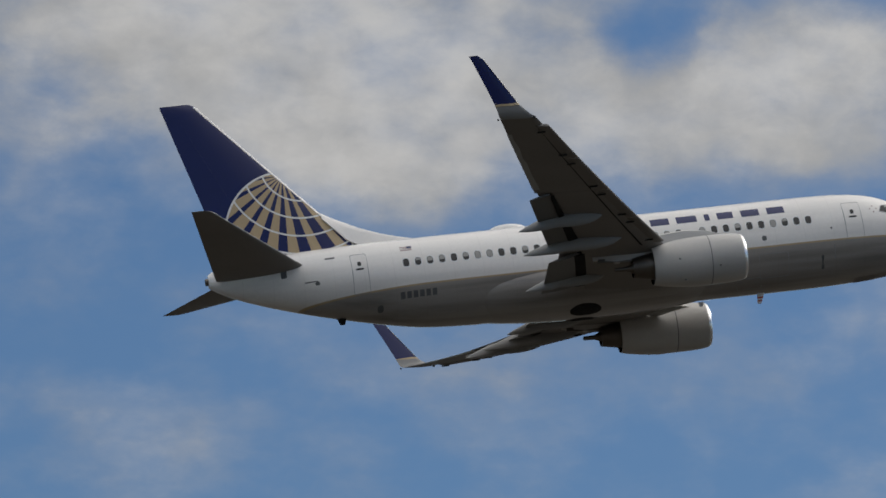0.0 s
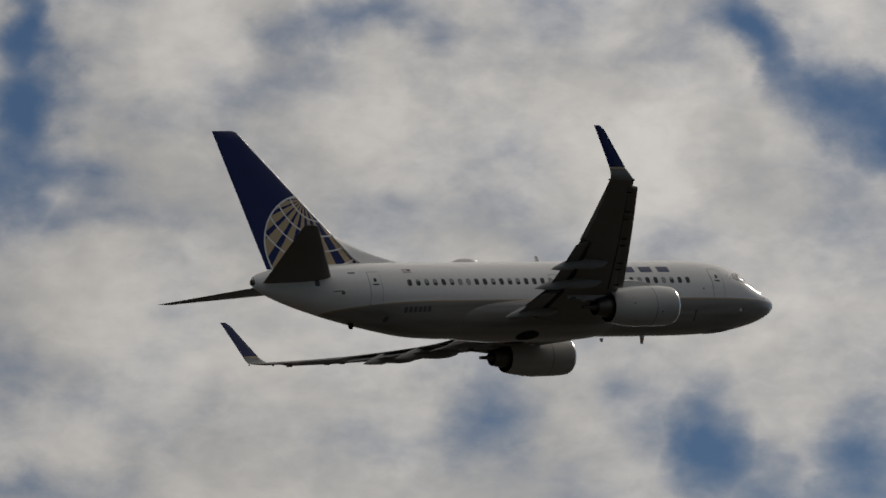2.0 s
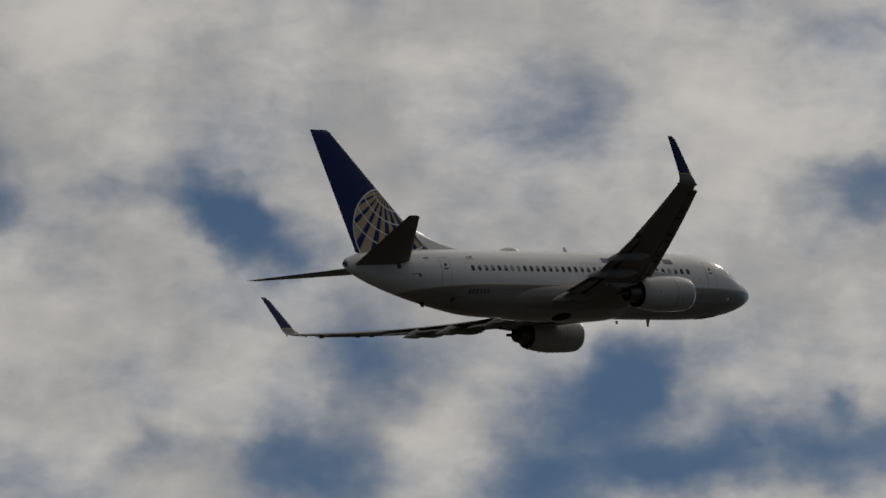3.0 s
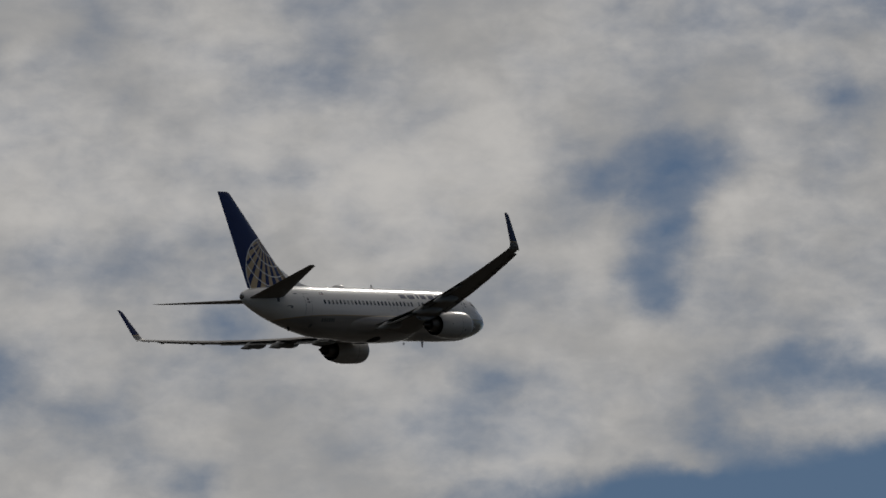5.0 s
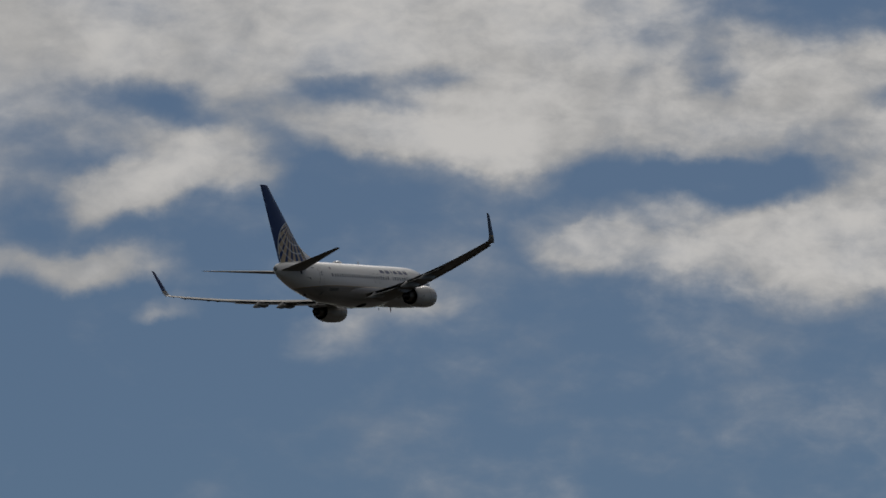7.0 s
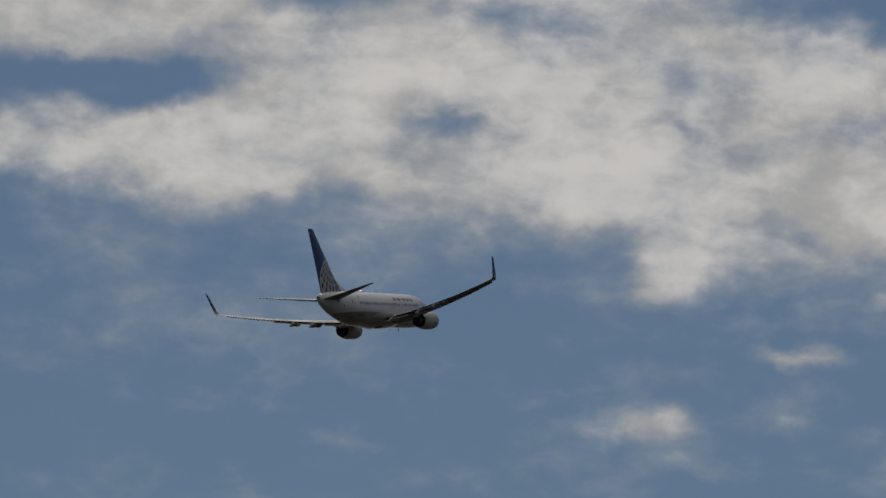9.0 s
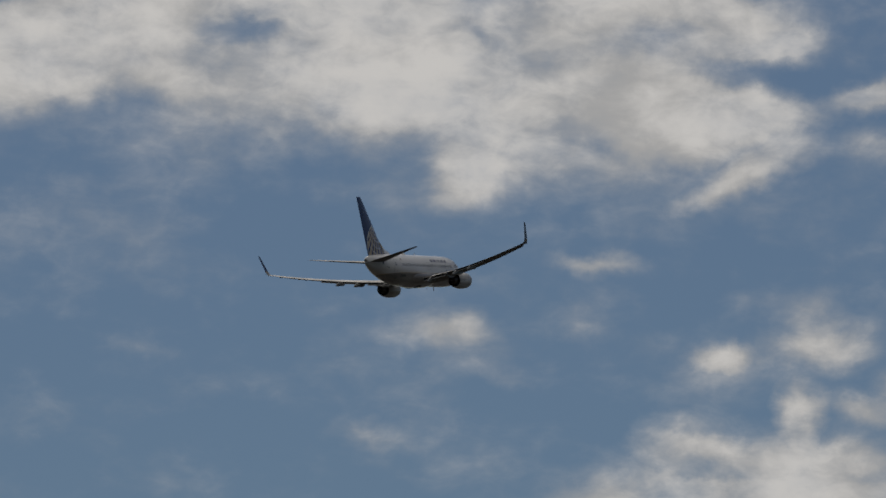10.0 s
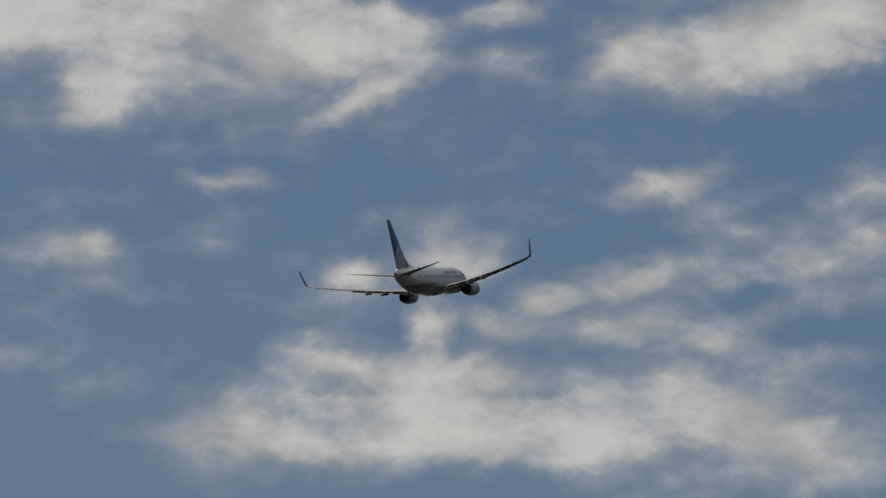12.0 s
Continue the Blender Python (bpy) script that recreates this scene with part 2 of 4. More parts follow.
cloud(19.31, 10.08, 0.58, 0.17, 2, 0.9)
# the end of the bank and small puffs
cloud(17.41, 11.57, 1.26, 0.49, 0, 0.7)
cloud(17.86, 12.78, 1.57, 0.54, 0, 0.6)
cloud(20.40, 12.91, 3.14, 0.49, 0, 1)
cloud(22.23, 12.26, 1.57, 0.49, 0, 0.9)
cloud(16.76, 12.33, 0.72, 0.36, 0, 0.9)
cloud(19.02, 12.78, 2.25, 0.58, 0, 1.4)
cloud(17.18, 12.65, 1.35, 0.49, 0, 1.3)
cloud(18.32, 12.00, 1.89, 0.54, 0, 1.7)
cloud(17.18, 11.68, 0.99, 0.36, 0, 1.4)
cloud(18.78, 11.37, 0.99, 0.43, 0, 1.3)
cloud(16.67, 11.75, 0.63, 0.27, 0, 0.8)
cloud(16.86, 11.25, 0.76, 0.19, -25, 1.4)
cloud(17.50, 12.38, 0.67, 0.22, 0, -0.8)
cloud(16.76, 12.02, 0.49, 0.27, 0, -0.5)
cloud(19.01, 12.38, 0.49, 0.19, 0, -0.65)
cloud(16.76, 12.83, 0.40, 0.14, 0, -0.55)
cloud(20.95, 12.50, 0.76, 0.19, 0, -0.5)
cloud(18.00, 10.58, 0.38, 0.17, 0, 0.7)
cloud(18.16, 10.16, 0.38, 0.19, 0, 0.9)
cloud(19.07, 10.05, 0.55, 0.20, 0, 0.29)
cloud(18.96, 9.81, 0.58, 0.27, 0, 0.55)
cloud(17.00, 9.90, 0.26, 0.18, 0, 0.83)
cloud(21.70, 9.89, 0.40, 0.13, 0, 0.38)
cloud(19.91, 9.32, 0.43, 0.14, 0, 0.51)
cloud(18.82, 9.68, 0.26, 0.13, 0, 0.32)
cloud(17.87, 10.36, 0.36, 0.11, 0, 0.32)
cloud(18.09, 9.96, 0.59, 0.20, 0, 0.19)
# puffs and the low bank
cloud(15.87, 11.90, 0.63, 0.22, -15, 1.2)
cloud(16.51, 12.31, 1.17, 0.22, 0, 1)
cloud(14.79, 12.23, 0.45, 0.38, 0, 1.2)
cloud(14.77, 11.54, 0.54, 0.32, 0, 1.1)
cloud(15.78, 11.52, 0.58, 0.19, 0, 0.4)
cloud(16.38, 10.27, 0.38, 0.21, 0, 0.77)
cloud(16.19, 9.97, 0.67, 0.28, 0, 1.8)
cloud(17.02, 9.90, 0.26, 0.17, 0, 0.7)
cloud(15.60, 10.24, 0.55, 0.19, 0, 0.7)
cloud(16.36, 9.43, 0.22, 0.31, 0, 1.8)
cloud(15.51, 9.71, 0.36, 0.17, 0, 0.83)
cloud(15.88, 9.50, 0.38, 0.17, 0, 0.7)
cloud(14.97, 9.77, 0.47, 0.19, 0, 0.9)
cloud(15.11, 9.41, 0.67, 0.21, 0, 0.96)
cloud(16.88, 10.31, 0.28, 0.13, 0, 0.45)
cloud(18.02, 10.54, 0.49, 0.14, 0, 0.9)
cloud(17.29, 9.14, 0.54, 0.29, 0, 1.4)
cloud(16.38, 9.13, 0.81, 0.28, 0, 1.3)
cloud(17.06, 8.78, 1.44, 0.49, 0, 1.6)
cloud(15.47, 8.76, 1.66, 0.54, 0, 1.7)
cloud(17.74, 8.54, 1.08, 0.34, 0, 1.3)
cloud(16.15, 8.47, 1.89, 0.45, 0, 1.3)
cloud(17.15, 8.96, 0.40, 0.17, 0, -0.8)
cloud(16.47, 8.65, 0.54, 0.15, 0, -0.6)
cloud(15.61, 8.87, 0.58, 0.13, 0, -0.6)
# northernmost clouds
cloud(15.73, 11.89, 0.58, 0.22, -1, 0.9)
cloud(16.92, 11.90, 0.72, 0.22, -1, 0.7)
cloud(15.74, 11.53, 0.45, 0.18, -1, 0.4)
cloud(15.48, 9.68, 0.40, 0.22, -1, 0.7)
cloud(15.85, 9.46, 0.49, 0.18, -1, 0.63)
cloud(17.03, 9.83, 0.40, 0.22, -1, 0.6)
cloud(19.58, 9.30, 0.54, 0.15, -1, 0.5)
cloud(14.75, 9.76, 0.54, 0.27, -1, 0.63)
cloud(14.94, 9.45, 0.67, 0.22, -1, 0.56)
cloud(13.67, 11.57, 1.62, 0.47, -13, 2)
cloud(12.98, 11.84, 0.99, 0.45, -1, 1.3)
cloud(12.92, 11.48, 0.40, 0.19, -1, 0.8)
cloud(14.44, 10.56, 0.58, 0.21, -13, 1.6)
cloud(12.83, 10.45, 0.45, 0.19, -1, 0.8)
cloud(13.65, 10.51, 0.31, 0.13, -1, 0.5)
cloud(14.30, 9.85, 0.72, 0.28, -1, 1.05)
cloud(13.29, 9.96, 0.99, 0.38, -1, 1.12)
cloud(13.07, 9.60, 0.67, 0.23, -1, 0.84)
cloud(13.35, 9.07, 0.76, 0.20, -1, 0.98)
cloud(14.17, 9.25, 0.72, 0.19, -1, 0.77)
cloud(13.85, 9.48, 0.90, 0.27, -1, 0.42)
cloud(12.83, 10.14, 0.40, 0.27, -1, 0.49)
cloud(14.06, 10.20, 0.49, 0.19, -1, 0.77)
cloud(14.22, 8.70, 1.35, 0.40, -1, 1.05)
cloud(13.18, 8.55, 1.21, 0.49, -1, 1.12)
cloud(13.96, 8.27, 1.80, 0.45, -1, 0.84)
cloud(13.75, 9.70, 0.40, 0.13, -1, -0.8)
cloud(13.12, 9.33, 0.58, 0.13, -1, -0.7)


def sky_world():
    world = bpy.data.worlds.new("sky")
    scene.world = world
    world.use_nodes = True
    nt = world.node_tree
    nt.nodes.clear()
    N, L = nt.nodes.new, nt.links.new

    def math_node(op, a, b=None, c=None, clamp=False):
        n = N("ShaderNodeMath")
        n.operation, n.use_clamp = op, clamp
        for i, v in enumerate((a, b, c)):
            if v is None:
                continue
            if isinstance(v, (int, float)):
                n.inputs[i].default_value = v
            else:
                L(v, n.inputs[i])
        return n.outputs[0]

    def fbm(vec, scale, detail, rough, distort=0.0):
        n = N("ShaderNodeTexNoise")
        n.inputs["Scale"].default_value, n.inputs["Detail"].default_value = scale, detail
        n.inputs["Roughness"].default_value, n.inputs["Distortion"].default_value = rough, distort
        L(vec, n.inputs["Vector"])
        return n

    def smooth(v, lo, hi):
        n = N("ShaderNodeMapRange")
        n.interpolation_type = "SMOOTHSTEP"
        L(v, n.inputs["Value"])
        n.inputs["From Min"].default_value, n.inputs["From Max"].default_value = lo, hi
        return n.outputs[0]

    def mix(fac, a, b):
        n = N("ShaderNodeMix")
        n.data_type = "RGBA"
        for sock, v in ((n.inputs[0], fac), (n.inputs[6], a), (n.inputs[7], b)):
            if isinstance(v, (int, float)):
                sock.default_value = v
            elif isinstance(v, tuple):
                sock.default_value = (*v, 1)
            else:
                L(v, sock)
        return n.outputs[2]

    coord = N("ShaderNodeTexCoord").outputs["Generated"]
    sep = N("ShaderNodeSeparateXYZ")
    L(coord, sep.inputs[0])
    az = math_node("MULTIPLY", math_node("ARCTAN2", math_node("MULTIPLY", sep.outputs[0], -1.0), sep.outputs[1]), 180 / math.pi)
    el = math_node("MULTIPLY", math_node("ARCSINE", sep.outputs[2]), 180 / math.pi)
    comb = N("ShaderNodeCombineXYZ")
    L(math_node("MULTIPLY", az, 0.97), comb.inputs[0])
    L(el, comb.inputs[1])
    flat = comb.outputs[0]
    # ragged edges: the banks are read through a swirl of two sizes
    w1 = fbm(flat, 1.1, 6, 0.55)
    off = N("ShaderNodeVectorMath")
    off.operation = "SUBTRACT"
    L(w1.outputs["Color"], off.inputs[0])
    off.inputs[1].default_value = (0.5, 0.5, 0.5)
    warp = N("ShaderNodeVectorMath")
    warp.operation = "MULTIPLY_ADD"
    L(off.outputs[0], warp.inputs[0])
    warp.inputs[1].default_value = (0.8, 0.65, 0)
    L(flat, warp.inputs[2])
    # how closed the sheet is: open blue in the north, overcast, broken again in the west
    closed = math_node("MULTIPLY_ADD", smooth(az, 28.4, 31.5), 1.30, -0.45)
    closed = math_node("MULTIPLY_ADD", smooth(az, 70.0, 74.0), -0.60, closed)
    total = math_node("MULTIPLY_ADD", smooth(az, 77.5, 81.0), -0.50, closed)
    for a, e, w, h, tilt, k in CLOUDS:
        m = N("ShaderNodeMapping")
        m.vector_type = "TEXTURE"
        m.inputs["Location"].default_value = (a * 0.97, e, 0)
        m.inputs["Rotation"].default_value = (0, 0, radians(tilt))
        m.inputs["Scale"].default_value = (w, h, 1)
        L(warp.outputs[0], m.inputs["Vector"])
        g = N("ShaderNodeTexGradient")
        g.gradient_type = "SPHERICAL"
        L(m.outputs[0], g.inputs[0])
        total = math_node("MULTIPLY_ADD", g.outputs["Fac"], k, total)
    # beyond the banks seen, broken cloud all over the rest of the sky
    far = math_node("SUBTRACT", 1.0, math_node("MULTIPLY", smooth(az, 4.0, 10.0), math_node("SUBTRACT", 1.0, smooth(az, 90.0, 97.0))))
    high = smooth(el, 19.5, 23.0)
    low = math_node("SUBTRACT", 1.0, smooth(el, 4.0, 7.5))
    outside = math_node("MAXIMUM", far, math_node("MAXIMUM", high, low))
    broad = fbm(coord, 2.6, 4, 0.55)
    base = math_node("MULTIPLY", outside, math_node("ADD", math_node("MULTIPLY_ADD", broad.outputs["Fac"], 2.4, -1.25), math_node("MULTIPLY", smooth(el, 12.0, 55.0), 1.5)))
    # thin veil higher up in the northern blue
    thin = math_node("MULTIPLY", smooth(el, 9.0, 12.5), math_node("SUBTRACT", 1.0, smooth(az, 27.0, 32.0)))
    thickness = math_node("MULTIPLY_ADD", thin, 0.22, math_node("ADD", total, base))
    total = math_node("MINIMUM", math_node("MAXIMUM", thickness, -0.75), 1.0)
    # drawn out along the wind
    drawn = N("ShaderNodeMapping")
    drawn.inputs["Scale"].default_value = (0.80, 1.30, 1.0)
    drawn.inputs["Rotation"].default_value = (0, 0, radians(-6))
    L(flat, drawn.inputs["Vector"])
    fine = fbm(drawn.outputs[0], 0.95, 7, 0.52)
    # the western sheet is smoother than the broken edge
    rough = math_node("MULTIPLY_ADD", smooth(az, 33.0, 44.0), -0.1, 2.6)
    dens = math_node("MULTIPLY_ADD", math_node("SUBTRACT", fine.outputs["Fac"], 0.57), rough, total)
    # small curdled tufts in the broken northern cloud
    tufts = fbm(drawn.outputs[0], 3.4, 6, 0.58, 0.25)
    curd = math_node("MULTIPLY_ADD", smooth(az, 20.0, 34.0), -0.55, 0.95)
    dens = math_node("MULTIPLY_ADD", math_node("SUBTRACT", tufts.outputs["Fac"], 0.55), curd, dens)
    veil = smooth(dens, -0.80, 0.75)
    body = smooth(dens, -0.15, 1.15)
    lumps = fbm(warp.outputs[0], 0.8, 6, 0.46)
    grey = math_node("MULTIPLY_ADD", math_node("SUBTRACT", tufts.outputs["Fac"], 0.5), math_node("MULTIPLY", curd, 0.8), lumps.outputs["Fac"])
    grey = smooth(math_node("MULTIPLY_ADD", smooth(thickness, 0.2, 1.9), 0.20, grey), 0.36, 0.86)
    # thinner, dimmer sheet towards the west, thicker and brighter towards the north
    lit = N("ShaderNodeMix")
    lit.data_type, lit.blend_type = "RGBA", "MULTIPLY"
    lit.inputs[0].default_value = 1.0
    L(mix(grey, CLOUD_DIM, CLOUD_LIT), lit.inputs[6])
    L(mix(math_node("MULTIPLY", smooth(az, 46.0, 84.0), math_node("SUBTRACT", 1.0, smooth(az, 92.0, 125.0))), (1.0, 1.0, 1.0), (0.37, 0.375, 0.38)), lit.inputs[7])
    colour = lit.outputs[2]
    sky = N("ShaderNodeTexSky")
    sky.sky_type, sky.sun_disc = "NISHITA", False
    sky.sun_elevation, sky.sun_rotation = radians(SUN_EL), radians(-SUN_AZ)
    sky.air_density, sky.dust_density, sky.ozone_density = 1.0, 0.4, 2.5
    tint = N("ShaderNodeMix")
    tint.data_type, tint.blend_type = "RGBA", "MULTIPLY"
    tint.inputs[0].default_value = 1.0
    L(sky.outputs[0], tint.inputs[6])
    tint.inputs[7].default_value = (*SKY_TINT, 1)
    thick = math_node("MULTIPLY_ADD", body, 0.45, math_node("MULTIPLY", veil, 0.55), clamp=True)
    out = mix(thick, tint.outputs[2], colour)
    bg = N("ShaderNodeBackground")
    # cloud and haze brighten towards the sun, and again opposite to it, where the sun lights them from the front
    near = N("ShaderNodeVectorMath")
    near.operation = "DOT_PRODUCT"
    L(coord, near.inputs[0])
    near.inputs[1].default_value = sun_dir()
    glow = N("ShaderNodeVectorMath")
    glow.operation = "SCALE"
    L(out, glow.inputs[0])
    front = math_node("MULTIPLY_ADD", smooth(math_node("MULTIPLY", near.outputs["Value"], -1.0), 0.35, 0.85), 0.7, 1.0)
    L(math_node("MULTIPLY_ADD", smooth(near.outputs["Value"], 0.55, 0.92), 0.22, front), glow.inputs["Scale"])
    L(glow.outputs[0], bg.inputs[0])
    bg.inputs[1].default_value = 0.1
    o = N("ShaderNodeOutputWorld")
    L(bg.outputs[0], o.inputs[0])
    world.cycles.sampling_method, world.cycles.sample_map_resolution = "MANUAL", 512


CLOUD_DIM, CLOUD_LIT = (3.6, 3.58, 3.55), (5.5, 5.37, 5.2)
SKY_TINT = (0.162, 0.204, 0.250)
sky_world()


# ---- materials ----
def material(name, colour, rough=0.4, metal=0.0, grain=0.06, dirt=0.12, scale=3.0, bump=0.0, coat=0.0, streak=1.0, gloss=0.5):
    """Paint or metal with fine grain and broader grime, in metres; streak stretches the grime along the airflow."""
    m = bpy.data.materials.new(name)
    m.use_nodes = True
    nt = m.node_tree
    N, L = nt.nodes.new, nt.links.new
    b = nt.nodes["Principled BSDF"]
    b.inputs["Roughness"].default_value, b.inputs["Metallic"].default_value = rough, metal
    b.inputs["Specular IOR Level"].default_value = gloss
    b.inputs["Coat Weight"].default_value, b.inputs["Coat Roughness"].default_value = coat, 0.10
    b.inputs["Coat IOR"].default_value = 1.32
    tc = N("ShaderNodeTexCoord")
    mp = N("ShaderNodeMapping")
    mp.inputs["Scale"].default_value = (1 / streak, 1, 1)
    L(tc.outputs["Object"], mp.inputs[0])
    n1, n2 = N("ShaderNodeTexNoise"), N("ShaderNodeTexNoise")
    n1.inputs["Scale"].default_value, n1.inputs["Detail"].default_value = scale * 0.35, 5
    n2.inputs["Scale"].default_value, n2.inputs["Detail"].default_value = scale * 6, 4
    L(mp.outputs[0], n1.inputs["Vector"])
    L(tc.outputs["Object"], n2.inputs["Vector"])
    a = N("ShaderNodeMath")
    a.operation = "MULTIPLY_ADD"
    L(n1.outputs["Fac"], a.inputs[0])
    a.inputs[1].default_value, a.inputs[2].default_value = -2 * dirt, 1 + dirt
    g = N("ShaderNodeMath")
    g.operation = "MULTIPLY_ADD"
    L(n2.outputs["Fac"], g.inputs[0])
    g.inputs[1].default_value, g.inputs[2].default_value = -2 * grain, 1 + grain
    t = N("ShaderNodeMath")
    t.operation = "MULTIPLY"
    L(a.outputs[0], t.inputs[0])
    L(g.outputs[0], t.inputs[1])
    mx = N("ShaderNodeVectorMath")
    mx.operation = "SCALE"
    mx.inputs[0].default_value = colour
    L(t.outputs[0], mx.inputs["Scale"])
    L(mx.outputs[0], b.inputs["Base Color"])
    r = N("ShaderNodeMath")
    r.operation = "MULTIPLY_ADD"
    L(n1.outputs["Fac"], r.inputs[0])
    r.inputs[1].default_value, r.inputs[2].default_value = 0.25, rough - 0.12
    L(r.outputs[0], b.inputs["Roughness"])
    if bump:
        bp = N("ShaderNodeBump")
        bp.inputs["Strength"].default_value, bp.inputs["Distance"].default_value = bump, 0.02
        L(n2.outputs["Fac"], bp.inputs["Height"])
        L(bp.outputs[0], b.inputs["Normal"])
    m["grime"] = dirt
    return m


WHITE = (0.80, 0.765, 0.72)
GREY = (0.31, 0.283, 0.255)
BLUE = (0.008, 0.014, 0.085)
GOLD = (0.48, 0.36, 0.21)


def painted(m):
    """Node tree, its principled shader and the grime factor of a material made by material()."""
    nt = m.node_tree
    b = nt.nodes["Principled BSDF"]
    scale_node = b.inputs["Base Color"].links[0].from_node
    return nt, b, scale_node


def livery_fuselage():
    """White crown, grey belly, and a gold pinstripe that sinks towards the tail."""
    m = material("fuselage_paint", WHITE, 0.5, dirt=0.13, scale=1.4, streak=5, coat=1.0)
    nt, b, sc = painted(m)
    N, L = nt.nodes.new, nt.links.new
    tc, sep = N("ShaderNodeTexCoord"), N("ShaderNodeSeparateXYZ")
    L(tc.outputs["Object"], sep.inputs[0])

    def op(kind, a, b2, c=None):
        n = N("ShaderNodeMath")
        n.operation = kind
        for i, v in enumerate((a, b2, c)):
            if v is None:
                continue
            if isinstance(v, (int, float)):
                n.inputs[i].default_value = v
            else:
                L(v, n.inputs[i])
        return n.outputs[0]

    aft = op("MAXIMUM", op("MULTIPLY_ADD", sep.outputs[0], -1.0, 15.0 - 23.0), 0.0)
    drop = op("MULTIPLY", op("POWER", aft, 1.7), -0.0095)
    h = op("SUBTRACT", op("SUBTRACT", sep.outputs[2], drop), -0.5)
    below = op("LESS_THAN", h, 0.0)
    stripe = op("LESS_THAN", op("ABSOLUTE", h, 0.0), 0.035)

    def mixc(f, a, b2):
        n = N("ShaderNodeMix")
        n.data_type = "RGBA"
        L(f, n.inputs[0])
        for sock, v in ((n.inputs[6], a), (n.inputs[7], b2)):
            if isinstance(v, tuple):
                sock.default_value = (*v, 1)
            else:
                L(v, sock)
        return n.outputs[2]

    L(mixc(stripe, mixc(below, WHITE, GREY), GOLD), sc.inputs[0])
    # oily streaks drawn aft along the belly
    mp = N("ShaderNodeMapping")
    mp.inputs["Scale"].default_value = (0.12, 1.6, 2.2)
    L(tc.outputs["Object"], mp.inputs[0])
    oil = N("ShaderNodeTexNoise")
    oil.inputs["Scale"].default_value, oil.inputs["Detail"].default_value = 1.0, 6
    L(mp.outputs[0], oil.inputs["Vector"])
    ramp = N("ShaderNodeMapRange")
    ramp.inputs["From Min"].default_value, ramp.inputs["From Max"].default_value = 0.42, 0.75
    ramp.inputs["To Min"].default_value, ramp.inputs["To Max"].default_value = 1.0, 0.55
    L(oil.outputs["Fac"], ramp.inputs["Value"])
    streaks = op("MULTIPLY_ADD", op("SUBTRACT", ramp.outputs[0], 1.0), op("MULTIPLY_ADD", below, 0.75, 0.25), 1.0)
    # skin laps: shallow rings every metre or so and a few lengthwise
    ring = op("ABSOLUTE", op("SUBTRACT", op("FRACT", op("MULTIPLY_ADD", sep.outputs[0], 0.79, 100.0), 0.0), 0.5), 0.0)
    seam = op("LESS_THAN", ring, 0.012)
    L(op("MULTIPLY", sc.inputs["Scale"].links[0].from_socket, op("MULTIPLY", streaks, op("MULTIPLY_ADD", seam, -0.06, 1.0))), sc.inputs["Scale"])
    return m


def livery_fin():
    """Deep blue fin with a gridded half globe in gold and white lines."""
    m = material("fin_paint", BLUE, 0.34, dirt=0.08, scale=1.5, gloss=0.2, coat=1.0)
    nt, b, sc = painted(m)
    N, L = nt.nodes.new, nt.links.new
    tc, sep = N("ShaderNodeTexCoord"), N("ShaderNodeSeparateXYZ")
    L(tc.outputs["Object"], sep.inputs[0])

    def op(kind, a, b2=None, c=None):
        n = N("ShaderNodeMath")
        n.operation = kind
        for i, v in enumerate((a, b2, c)):
            if v is None:
                continue
            if isinstance(v, (int, float)):
                n.inputs[i].default_value = v
            else:
                L(v, n.inputs[i])
        return n.outputs[0]

    def dist(s, z):
        dx, dz = op("SUBTRACT", sep.outputs[0], 15.0 - s), op("SUBTRACT", sep.outputs[2], z)
        return op("SQRT", op("ADD", op("MULTIPLY", dx, dx), op("MULTIPLY", dz, dz))), dx, dz

    globe, _, _ = dist(28.43, 2.89)
    inside = op("LESS_THAN", globe, 2.72)
    _, px, pz = dist(28.39, 5.45)
    ang = op("ARCTAN2", px, op("MULTIPLY", pz, -1.0))
    gold = op("GREATER_THAN", op("COSINE", op("MULTIPLY", ang, 360 / 15.5)), op("MINIMUM", op("MAXIMUM", op("MULTIPLY", ang, 0.6), -0.5), 0.5))
    ringd, _, _ = dist(27.7, 5.83)
    lines = op("LESS_THAN", op("ABSOLUTE", op("SUBTRACT", globe, 2.72)), 0.045)
    for r in (1.6, 2.4, 3.2, 4.0):
        on = op("LESS_THAN", op("ABSOLUTE", op("SUBTRACT", ringd, r)), 0.04)
        lines = op("MAXIMUM", lines, op("MULTIPLY", on, inside))

    def mixc(f, a, b2):
        n = N("ShaderNodeMix")
        n.data_type = "RGBA"
        L(f, n.inputs[0])
        for sock, v in ((n.inputs[6], a), (n.inputs[7], b2)):
            if isinstance(v, tuple):
                sock.default_value = (*v, 1)
            else:
                L(v, sock)
        return n.outputs[2]

    col = mixc(op("MULTIPLY", inside, gold), BLUE, GOLD)
    L(mixc(lines, col, (0.75, 0.74, 0.7)), sc.inputs[0])
    return m


